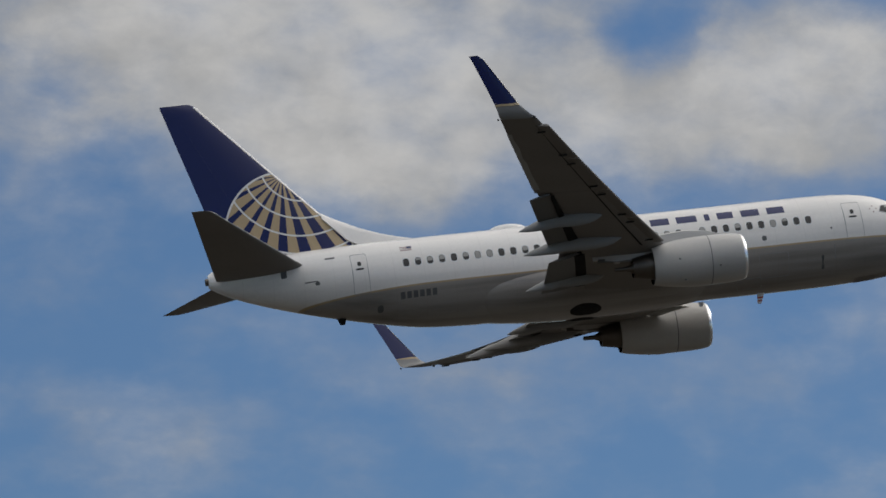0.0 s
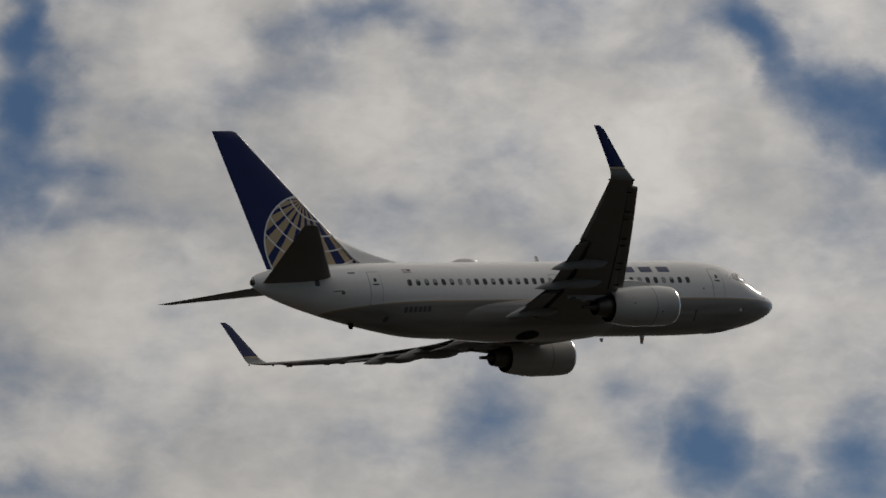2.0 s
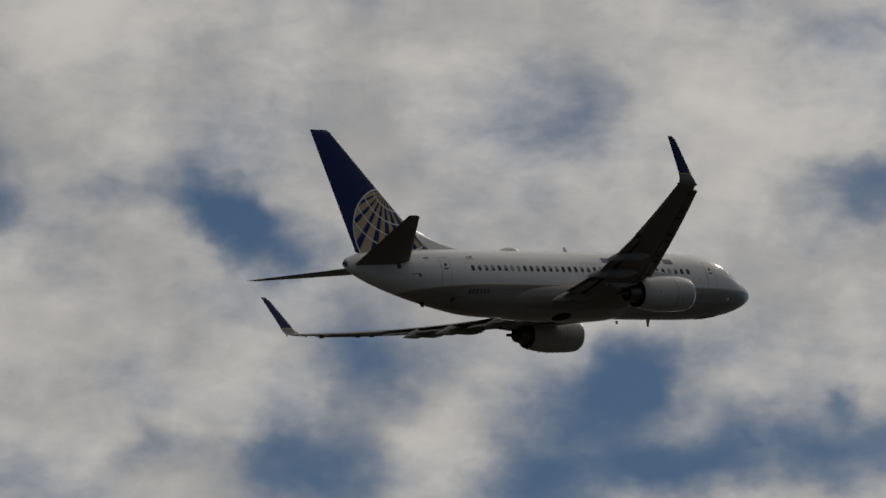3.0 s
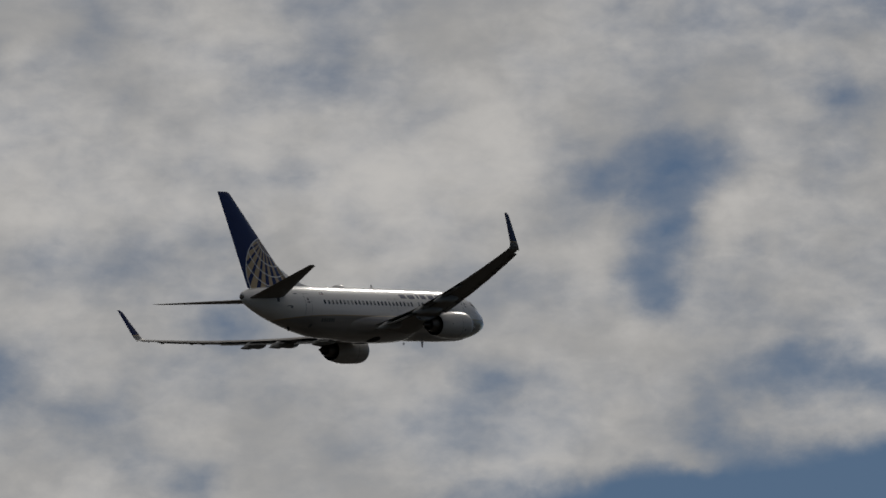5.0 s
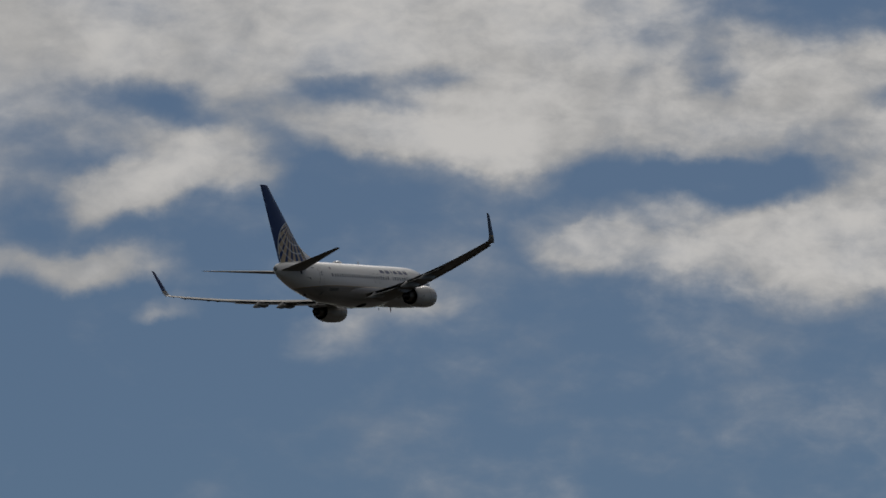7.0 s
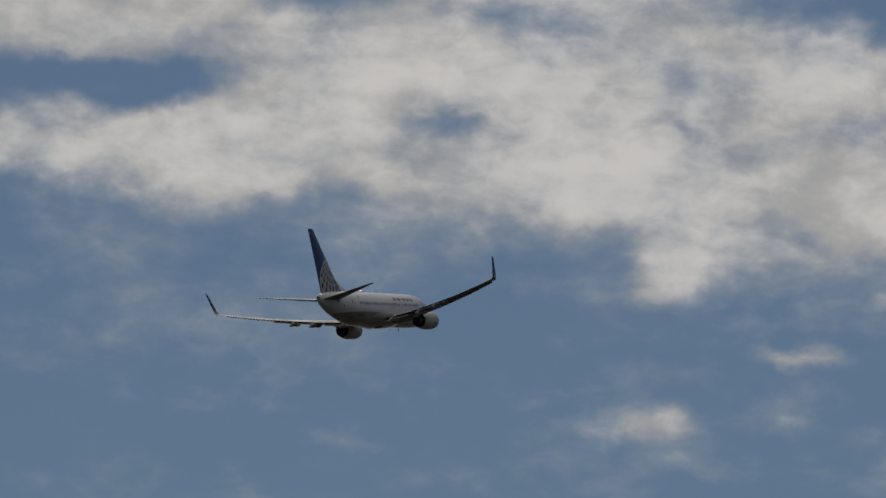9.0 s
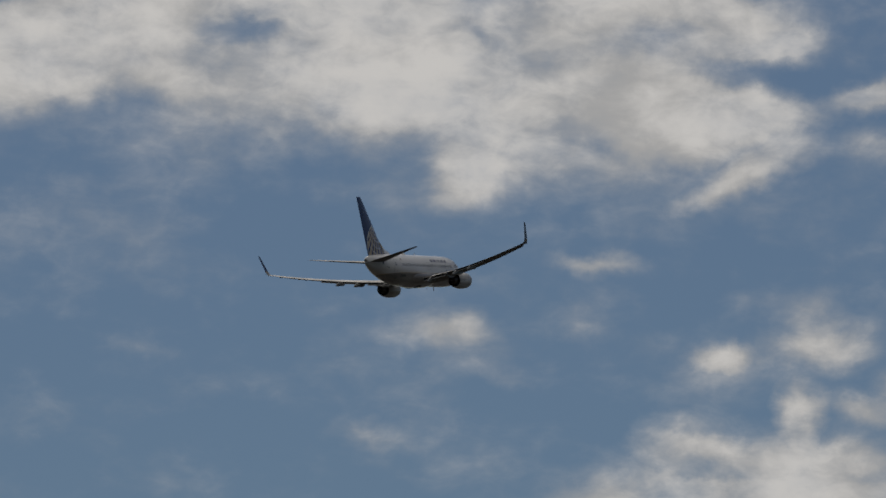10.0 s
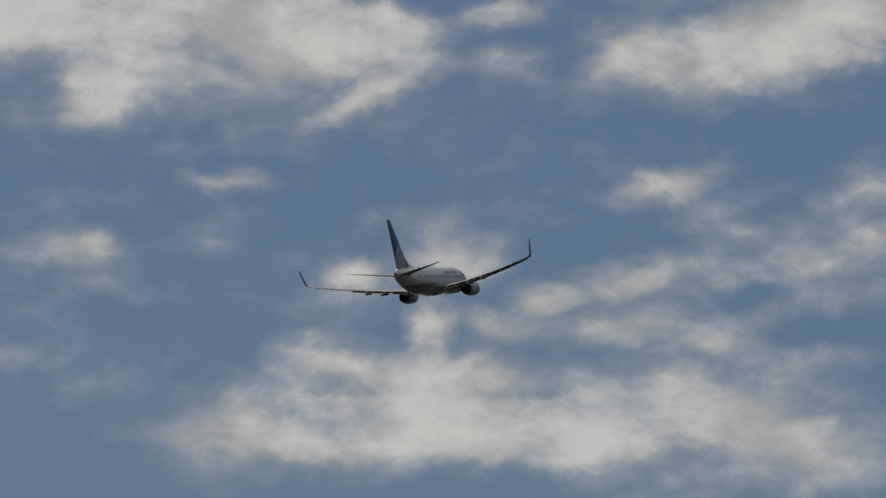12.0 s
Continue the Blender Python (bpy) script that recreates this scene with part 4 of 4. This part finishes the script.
def markings():
    for side in (STAR, PORT):
        # six dark blue bars along the crown
        for a, b in ((105, 178), (207, 287), (318, 338), (368, 430), (462, 533), (565, 632)):
            s1, s0 = 13.27 - (a - 105) / 527 * 5.82, 13.27 - (b - 105) / 527 * 5.82
            part("marking", panel(s0, s1, 0.98, 1.34, side, 0.005, 5, 3, 0.012), M_MARK, airliner, "plain dark blue bar")
        for k in range(6):
            part("marking", panel(22.80 + k * 0.27, 22.80 + k * 0.27 + 0.19, -0.98, -0.72, side, 0.005, 2, 2, 0.012), M_GAP, airliner, "plain dark grey bar")
        flag = part("marking", panel(23.6, 24.1, 1.08, 1.30, side, 0.005, 2, 2, 0.012), M_STRIPE, airliner, "small striped flag")
        part("marking", panel(23.6, 23.8, 1.19, 1.302, side, 0.009, 2, 2, 0.012), M_BLUE, flag)
        for k in (0.25, 0.6):
            part("marking", panel(23.6, 24.1, 1.08 + 0.22 * k, 1.08 + 0.22 * (k + 0.15), side, 0.007, 1, 2, 0.012), M_WHITE, flag)
        part("marking", panel(26.9, 27.3, 1.12, 1.2, side, 0.006, 1, 2, 0.012), M_GAP, airliner, "plain grey bar")


LE = [(0.0, 10.6), (1.88, 11.55), (4.6, 13.2), (5.4, 13.72), (16.5, 19.98), (17.1, 20.32)]
TE = [(0.0, 18.15), (1.88, 18.15), (5.8, 18.2), (11.0, 19.72), (17.1, 21.75)]


def sec(b, side, a0=0.0, a1=1.0, dz=0.0, thick=None, n=12):
    le, te = interp(b, LE)[0], interp(b, TE)[0]
    th = thick or 0.145 - 0.045 * min(b / 12, 1)
    return [(S0 - s, side * b, wing_z(b) + dz + o) for s, o in airfoil(le, te, th, n, 0.014, a0, a1)]


def span(a, b, n):
    return [a + (b - a) * i / n for i in range(n + 1)]


def slab(side, spans, chord0, chord1, drop0, drop1, th0, label_rings=None):
    """A movable surface: from chord fraction chord0 to metres past the trailing edge, drooped."""
    rings = []
    for b in spans:
        le, te = interp(b, LE)[0], interp(b, TE)[0]
        s0 = le + (te - le) * chord0
        s1 = te + chord1
        ring = []
        for s, o in airfoil(s0, s1, th0, 8, 0.01):
            u = (s - s0) / (s1 - s0)
            ring.append((S0 - s, side * b, wing_z(b) + drop0 + (drop1 - drop0) * u + o))
        rings.append(ring)
    return loft(rings)


def wing(side):
    rings = [sec(b, side, 0.0, 0.76 if b < 11.0 else 1.0) for b in (0.5, 1.88, 3.4, 4.8, 5.6, 7.5, 9.4, 10.98)]
    w = part("wing", loft(rings), M_WING, airliner, "grey swept wing bent up by lift")
    part("outer_panel", loft([sec(b, side) for b in (11.0, 12.5, 14, 15.6, 17.1)]), M_WING, w)
    # flaps set for take-off, two on each wing
    for a, b, aft, low in ((2.15, 5.25, 0.36, -0.36), (6.2, 10.95, 0.28, -0.26)):
        part("flap", slab(side, span(a, b, 4), 0.78, aft, -0.08, low, 0.11), M_FLAP, w, "grey trailing edge flap, lowered")
        # vane and slab ahead of the flap in near-black: gap shade put into colour
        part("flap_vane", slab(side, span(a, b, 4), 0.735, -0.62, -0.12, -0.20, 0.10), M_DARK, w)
        part("flap_gap_shade", slab(side, span(a, b, 4), 0.70, -0.95, 0.0, 0.06, 0.05), M_DARK, w, "near-black slab painted for the shade ahead of the flap")
    # upper surface ahead of the flaps: spoiler panels
    for a, b in ((1.95, 3.6), (3.64, 5.3), (5.34, 6.9), (6.94, 8.9), (8.94, 10.98)):
        rings = []
        for y in span(a, b, 2):
            le, te = interp(y, LE)[0], interp(y, TE)[0]
            c = te - le
            q0, q1 = le + 0.72 * c, le + 0.965 * c
            o0 = 0.045 * c
            o1 = 0.012 * c
            rings.append([(S0 - q0, side * y, wing_z(y) + o0), (S0 - q1, side * y, wing_z(y) + o1), (S0 - q1, side * y, wing_z(y) + o1 - 0.02), (S0 - q0, side * y, wing_z(y) + o0 - 0.08)])
        part("spoiler", loft(rings), M_WING, w, "closed grey spoiler panel")
    part("thrust_gate", slab(side, span(5.3, 6.15, 2), 0.74, 0.02, 0.02, 0.0, 0.09), M_WING, w)
    part("aileron", slab(side, span(11.3, 15.9, 4), 0.77, 0.015, 0.015, -0.01, 0.095), M_GREY, w)
    # slats, drooped ahead of the leading edge
    for a, b in ((5.75, 8.3), (8.36, 11.0), (11.06, 13.8), (13.86, 16.5)):
        rings = []
        for y in span(a, b, 3):
            le, te = interp(y, LE)[0], interp(y, TE)[0]
            c = te - le
            rings.append([(S0 - s, side * y, wing_z(y) - 0.09 + o + 0.06 * (s - le)) for s, o in airfoil(le - 0.27, le + 0.16 * c, 0.20, 8, 0.03)])
        part("slat", loft(rings), M_WING, w, "grey leading edge slat, extended")
        # no opening here: a near-black strip stands for the slat gap's shadow
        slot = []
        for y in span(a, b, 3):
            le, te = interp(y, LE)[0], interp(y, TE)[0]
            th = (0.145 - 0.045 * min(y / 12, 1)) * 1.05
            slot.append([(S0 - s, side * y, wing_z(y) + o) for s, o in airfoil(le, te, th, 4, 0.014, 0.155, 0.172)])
        part("slat_gap_shade", loft(slot), M_DARK, w, "near-black strip painted for the shade behind the slat")
        for y in (a + 0.35, b - 0.35):
            le = interp(y, LE)[0]
            z = wing_z(y) - 0.17
            bm = bmesh.new()
            bmesh.ops.create_cube(bm, size=1, matrix=Matrix.Translation((S0 - le - 0.22, side * y, z)) @ Matrix.Diagonal((0.34, 0.07, 0.05, 1)))
            part("slat_track", bm, M_DARK, w)
    # inboard leading edge flap beside the engine
    rings = []
    for y in (2.4, 3.2, 3.9):
        le = interp(y, LE)[0]
        rings.append([(S0 - s, side * y, wing_z(y) - 0.16 + o - 0.25 * (le + 0.3 - s)) for s, o in airfoil(le - 0.25, le + 0.35, 0.16, 6, 0.02)])
    part("krueger_flap", loft(rings), M_METAL, w)
    # flap track fairings
    for y, s0, s1, r in ((3.05, 15.9, 19.3, 0.22), (6.65, 15.6, 19.8, 0.25), (8.9, 16.7, 20.25, 0.23)):
        rings = []
        for k in range(13):
            u = k / 12
            s = s0 + (s1 - s0) * u
            rr = r * (math.sin(math.pi * min(u / 0.9, 1) ** 0.75) ** 0.8 if 0 < u < 0.9 else 0.02) + 0.02
            if u >= 0.6:
                rr = r * (1 - (u - 0.6) / 0.4) ** 0.8 + 0.015
            le, te = interp(y, LE)[0], interp(y, TE)[0]
            zc = wing_z(y) - 0.20 - 0.30 * max(u - 0.55, 0) / 0.45 - 0.05 * u
            rings.append([(S0 - s, side * y + rr * 0.72 * math.sin(2 * math.pi * i / 16), zc + rr * 1.35 * math.cos(2 * math.pi * i / 16)) for i in range(16)])
        part("flap_track_fairing", loft(rings), M_BELLY, w, "grey canoe-shaped flap track fairing")
    # winglet: a curved root, then the tall blue blade
    low, top = [], []
    stations = [(17.1, wing_z(17.1), 20.32, 21.75, 12), (17.28, 1.47, 20.55, 21.82, 30), (17.40, 1.66, 20.78, 21.88, 52), (17.47, 1.90, 21.02, 21.95, 68)]
    for y, z, le, te, cant in stations:
        ca = radians(cant)
        low.append([(S0 - s, side * (y - o * math.sin(ca)), z + o * math.cos(ca)) for s, o in airfoil(le, te, 0.10, 10, 0.0)])
    part("winglet_root", loft(low), M_BELLY, w, "grey curved root of the winglet")
    for y, z, le, te, cant in ((17.47, 1.90, 21.02, 21.95, 68), (17.62, 2.6, 21.47, 22.22, 77), (17.78, 3.35, 21.95, 22.52, 78), (17.86, 3.75, 22.2, 22.68, 78), (17.90, 3.92, 22.42, 22.77, 78)):
        ca = radians(cant)
        top.append([(S0 - s, side * (y - o * math.sin(ca)), z + o * math.cos(ca)) for s, o in airfoil(le, te, 0.08, 10, 0.0)])
    band = []
    for y, z, le, te in ((17.455, 1.82, 20.94, 21.925), (17.473, 1.91, 21.03, 21.955)):
        ca = radians(66)
        band.append([(S0 - s, side * (y - o * math.sin(ca)), z + o * math.cos(ca)) for s, o in airfoil(le - 0.012, te + 0.012, 0.115, 10, 0.0)])
    part("gold_band", loft(band), M_GOLD, w, "thin gold band under the winglet")
    wl = part("winglet", loft(top), M_BLUE, w, "tall dark blue winglet")
    rings = []
    for y, z, le in ((17.47, 1.90, 21.02), (17.62, 2.6, 21.47), (17.78, 3.35, 21.95), (17.86, 3.75, 22.2)):
        rings.append([(S0 - le + 0.012 * math.cos(2 * math.pi * i / 8), side * y + 0.03 * math.sin(2 * math.pi * i / 8), z) for i in range(8)])
    part("leading_edge", loft(rings), M_METAL, wl, "bright metal leading edge")
    for s, y, z, r in ((20.36, 17.12, 1.34, 0.07), (21.85, 17.15, 1.36, 0.045)):
        bm = bmesh.new()
        bmesh.ops.create_icosphere(bm, subdivisions=2, radius=r, matrix=Matrix.Translation((S0 - s, side * y, z)))
        part("position_light", bm, M_GLASS, w)
    return w


def engine(side):
    y, z = side * 4.83, -1.74
    flat = lambda s: 0.96 if s < 12.5 else 1.0
    outer = [(10.38, 0.80), (10.27, 0.84), (10.21, 0.88), (10.20, 0.915), (10.24, 0.955), (10.33, 0.99)]
    nac = [(10.33, 0.99), (10.6, 1.03), (11.1, 1.06), (11.8, 1.065), (12.5, 1.04), (13.2, 0.97), (13.8, 0.88), (14.15, 0.80), (14.16, 0.785)]
    n = part("engine", loft(turned(nac, y, z, 44, flat), cap=False), M_NAC, airliner, "pale grey turbofan nacelle")
    part("inlet_lip", loft(turned(outer, y, z, 44, flat), cap=False), M_LIP, n, "polished metal inlet lip")
    part("inlet_duct", loft(turned([(10.38, 0.80), (10.8, 0.775), (11.35, 0.775)], y, z, 44), cap=False), M_GREY, n)
    # near-black backing behind the blades: the inlet's inner shade as colour
    part("fan_shade_disc", loft(turned([(11.33, 0.0), (11.33, 0.775), (11.36, 0.775)], y, z, 44), cap=False), M_DARK, n)
    part("spinner", loft(turned([(10.85, 0.0), (10.95, 0.07), (11.33, 0.24)], y, z, 24), cap=False), M_GREY, n)
    for k in range(24):
        a = 2 * math.pi * k / 24
        bm = bmesh.new()
        ring = []
        for r, tw in ((0.22, 0.03), (0.5, 0.07), (0.765, 0.10)):
            ring.append([(S0 - 11.25 + q * tw * 0.7, y + r * math.sin(a + q * 0.10), z + r * math.cos(a + q * 0.10)) for q in (-1, 1)])
        vs = [[bm.verts.new(p) for p in r] for r in ring]
        for p, q in zip(vs, vs[1:]):
            bm.faces.new((p[0], p[1], q[1], q[0]))
        bmesh.ops.solidify(bm, geom=bm.faces[:], thickness=0.008)
        part("fan_blade", bm, M_HOT, n)
    # nozzle interior closed off in near-black, its shade put into the colour
    part("nozzle_shade", loft(turned([(14.158, 0.785), (13.7, 0.775)], y, z, 44), cap=False), M_DARK, n)
    part("bypass_shade", loft(turned([(13.7, 0.775), (13.7, 0.3)], y, z, 44), cap=False), M_DARK, n, "near-black ring painted for the shade inside the bypass duct")
    part("core_cowl", loft(turned([(13.6, 0.60), (14.3, 0.55), (14.8, 0.46), (14.98, 0.43), (14.98, 0.39), (14.6, 0.36)], y, z, 32), cap=False), M_HOT, n, "sooty core cowl")
    part("exhaust_plug", loft(turned([(14.5, 0.30), (14.9, 0.25), (15.1, 0.15), (15.25, 0.10), (15.72, 0.085), (15.74, 0.0)], y, z, 24), cap=False), M_HOT, n, "dark exhaust plug")
    # seams, strake and access ports
    for s, r in ((11.72, 1.068),):
        part("cowl_seam", loft(turned([(s, r), (s + 0.02, r + 0.002), (s + 0.035, r - 0.002)], y, z, 44, flat), cap=False), M_GAP, n)
    for q in (-1, 1):
        bm = bmesh.new()
        a = radians(52)
        p = [(S0 - 11.05, y + q * 1.05 * math.sin(a), z + 1.05 * math.cos(a)), (S0 - 12.15, y + q * 1.04 * math.sin(a), z + 1.04 * math.cos(a)),
             (S0 - 12.15, y + q * 1.36 * math.sin(a), z + 1.36 * math.cos(a)), (S0 - 11.75, y + q * 1.34 * math.sin(a), z + 1.34 * math.cos(a))]
        if q == -side:
            bm.faces.new([bm.verts.new(c) for c in p])
            bmesh.ops.solidify(bm, geom=bm.faces[:], thickness=0.03)
            part("strake", bm, M_NAC, n)
        else:
            bm.free()
    for s, a in ((13.1, 95), (12.9, 150), (11.4, 120)):
        bm = bmesh.new()
        r = interp(s, [(11.0, 1.06), (12.5, 1.045), (13.2, 0.975)])[0] + 0.002
        c = Vector((S0 - s, y + side * r * math.sin(radians(a)), z + r * math.cos(radians(a))))
        bmesh.ops.create_icosphere(bm, subdivisions=1, radius=0.05, matrix=Matrix.Translation(c))
        part("access_port", bm, M_GAP, n)
    # pylon
    rings = []
    for s, zt, zb, w in ((10.95, -0.66, -0.74, 0.05), (11.6, -0.46, -0.80, 0.17), (12.6, -0.34, -0.9, 0.22), (13.6, -0.42, -1.0, 0.23), (14.6, -0.95, -1.42, 0.21), (15.6, -1.0, -1.44, 0.15), (16.6, -1.02, -1.25, 0.04)):
        rings.append([(S0 - s, y + w * qy, zt + (zb - zt) * qz) for qy, qz in ((-1, 0.12), (-0.6, 0), (0.6, 0), (1, 0.12), (1, 0.9), (0.7, 1), (-0.7, 1), (-1, 0.9))])
    part("pylon", loft(rings), M_NAC, n, "grey engine pylon")
    part("pylon_heat_shield", loft([[(S0 - s, y + w * a, z0 + h * b) for a, b in ((-1, 0), (1, 0), (1, 1), (-1, 1))] for s, w, z0, h in ((13.9, 0.2, -1.42, 0.3), (15.2, 0.17, -1.46, 0.2), (16.4, 0.07, -1.36, 0.15))]), M_HOT, n)


def tail():
    def fin_le(z):
        return 25.77 + (z - 2.15) * (31.80 - 25.77) / (9.04 - 2.15)

    def fin_te(z):
        return 33.2 - (9.04 - z) * (33.2 - 31.3) / 7.1

    def fin_rings(x0, x1, n):
        rs = [[(S0 - s, o, z) for s, o in airfoil(fin_le(z), fin_te(z), 0.085, n, 0, x0, x1)] for z in (1.75, 2.15, 3.5, 5.2, 7.0, 8.6, 8.95)]
        rs.append([(S0 - s, o * 0.5, 9.05) for s, o in airfoil(fin_le(9.05) + 0.12, fin_te(9.05) - 0.02, 0.085, n, 0, x0, x1)])
        return rs

    v = part("vertical_fin", loft(fin_rings(0.0, 0.70, 14)), M_FIN, airliner, "deep blue fin with gold and white gridded globe")
    part("rudder", loft(fin_rings(0.7008, 1.0, 6)), M_FIN, v, "deep blue rudder")
    # bright leading edge
    rings = []
    for z in (3.3, 5.5, 7.5, 8.9):
        c = fin_te(z) - fin_le(z)
        rings.append([(S0 - s, o, z) for s, o in airfoil(fin_le(z) - 0.02, fin_te(z), 0.094, 6, 0, 0.0, 0.13 / c)])
    part("leading_edge", loft(rings), M_WHITE, v, "bright metal leading edge")
    # dorsal fillet
    rings = []
    for s, zt, w in ((22.9, 2.02, 0.05), (23.7, 2.19, 0.10), (24.6, 2.45, 0.15), (25.4, 2.76, 0.20), (26.1, 3.11, 0.235), (26.7, 3.42, 0.25), (27.0, 3.62, 0.2)):
        zb = 1.85 if s < 25.9 else max(1.85, 2.15 + (s - 25.77) * 1.1426 - 0.25)
        rings.append([(S0 - s, w * a * (0.25 + 0.75 * b), zt + (zb - zt) * b) for a, b in ((-1, 1), (-1, 0.6), (-1, 0.25), (-0.5, 0.04), (0, 0), (0.5, 0.04), (1, 0.25), (1, 0.6), (1, 1))])
    part("dorsal_fillet", loft(rings), M_WHITE, v, "white fillet running into the fin")
    # tailplanes
    for side in (STAR, PORT):
        def sle(b):
            return 28.05 + (b - 0.9) * (32.6 - 28.05) / (7.15 - 0.9)

        def ste(b):
            return 32.0 + (b - 0.9) * (33.4 - 32.0) / (7.15 - 0.9)

        def sz(b):
            return 1.0 + 0.155 * (b - 0.9)

        def stab_rings(x0, x1, n):
            rs = [[(S0 - s, side * b, sz(b) + o) for s, o in airfoil(sle(b), ste(b), 0.09, n, -0.005, x0, x1)] for b in (0.45, 0.9, 2.5, 4.5, 6.6, 7.05)]
            rs.append([(S0 - s, side * 7.2, sz(7.2) + o * 0.4) for s, o in airfoil(sle(7.2) + 0.18, ste(7.2), 0.09, n, 0, x0, x1)])
            return rs

        h = part("tailplane", loft(stab_rings(0.0, 0.70, 12)), M_WING, airliner, "grey swept tailplane")
        part("elevator", loft(stab_rings(0.701, 1.0, 6)), M_WING, h)
        rings = []
        for b in (1.6, 4, 7.0):
            rings.append([(S0 - sle(b) + 0.008 - 0.03 * abs(q), side * b, sz(b) + 0.03 * q) for q in (-1, -0.5, 0, 0.5, 1)])
        part("leading_edge", loft(rings, closed=False), M_METAL, h)
        # fairing box at the root
        part("root_seal", decal(rounded(29.1, 0.72, 0.25, 0.34, 0.05), side, 0.008), M_GAP, airliner)


fuselage()
belly()
aerials()
windows()
doors()
markings()
for SIDE in (STAR, PORT):
    wing(SIDE)
    engine(SIDE)
tail()


# seconds, heading, nose-up and bank of the airliner in degrees
ATTITUDE = [
    (0, 0.825, 8.364, -4.313), (0.5, 0.930, 8.730, -3.957), (1, 0.448, 8.678, -3.789),
    (1.5, 0.053, 8.862, -3.422), (2, 0.094, 8.779, -3.687), (2.5, -0.018, 8.677, -3.915),
    (3, 0.011, 8.691, -3.973), (3.5, 0.327, 8.854, -3.915), (3.7, 0.288, 8.848, -3.935),
    (4.1, 0.252, 8.980, -3.854), (4.5, 0.253, 9.210, -3.722), (4.9, 0.254, 9.436, -3.594),
    (5.3, 0.218, 9.556, -3.526), (5.5, 0.180, 9.621, -3.491), (6, 0.088, 9.364, -3.712),
    (6.5, -0.038, 9.186, -3.529), (6.7, -0.133, 9.165, -3.470), (7.1, -0.265, 9.205, -3.427),
    (7.5, -0.475, 9.269, -3.339), (7.9, -0.684, 9.328, -3.255), (8.3, -0.816, 9.357, -3.225),
    (8.5, -0.893, 9.347, -3.243), (9, -0.975, 9.377, -3.186), (9.5, -0.994, 9.338, -3.166),
    (10, -1.080, 9.192, -3.443), (10.5, -1.134, 9.112, -3.730), (11, -1.155, 9.202, -3.892),
    (11.5, -1.165, 9.292, -3.866), (12, -1.386, 9.295, -4.005),
]


def motions():
    """The airliner climbs away on a straight line, wings near level, nose up."""
    rows = []
    for t, head, nose, bank in ATTITUDE:
        u = (t - 6) / 6
        place = (-301.388 + 5.696 * u * u, 520.901 + 80.4283 * (t - 6) + 2.908 * u * u, 135.029 + 9.0203 * (t - 6) + -6.434 * u * u)
        rows.append((t, pose(*place, 0, 0, head + 90) @ pose(0, 0, 0, 0, -nose, 0) @ pose(0, 0, 0, bank, 0, 0)))
    walk(airliner, rows)


motions()
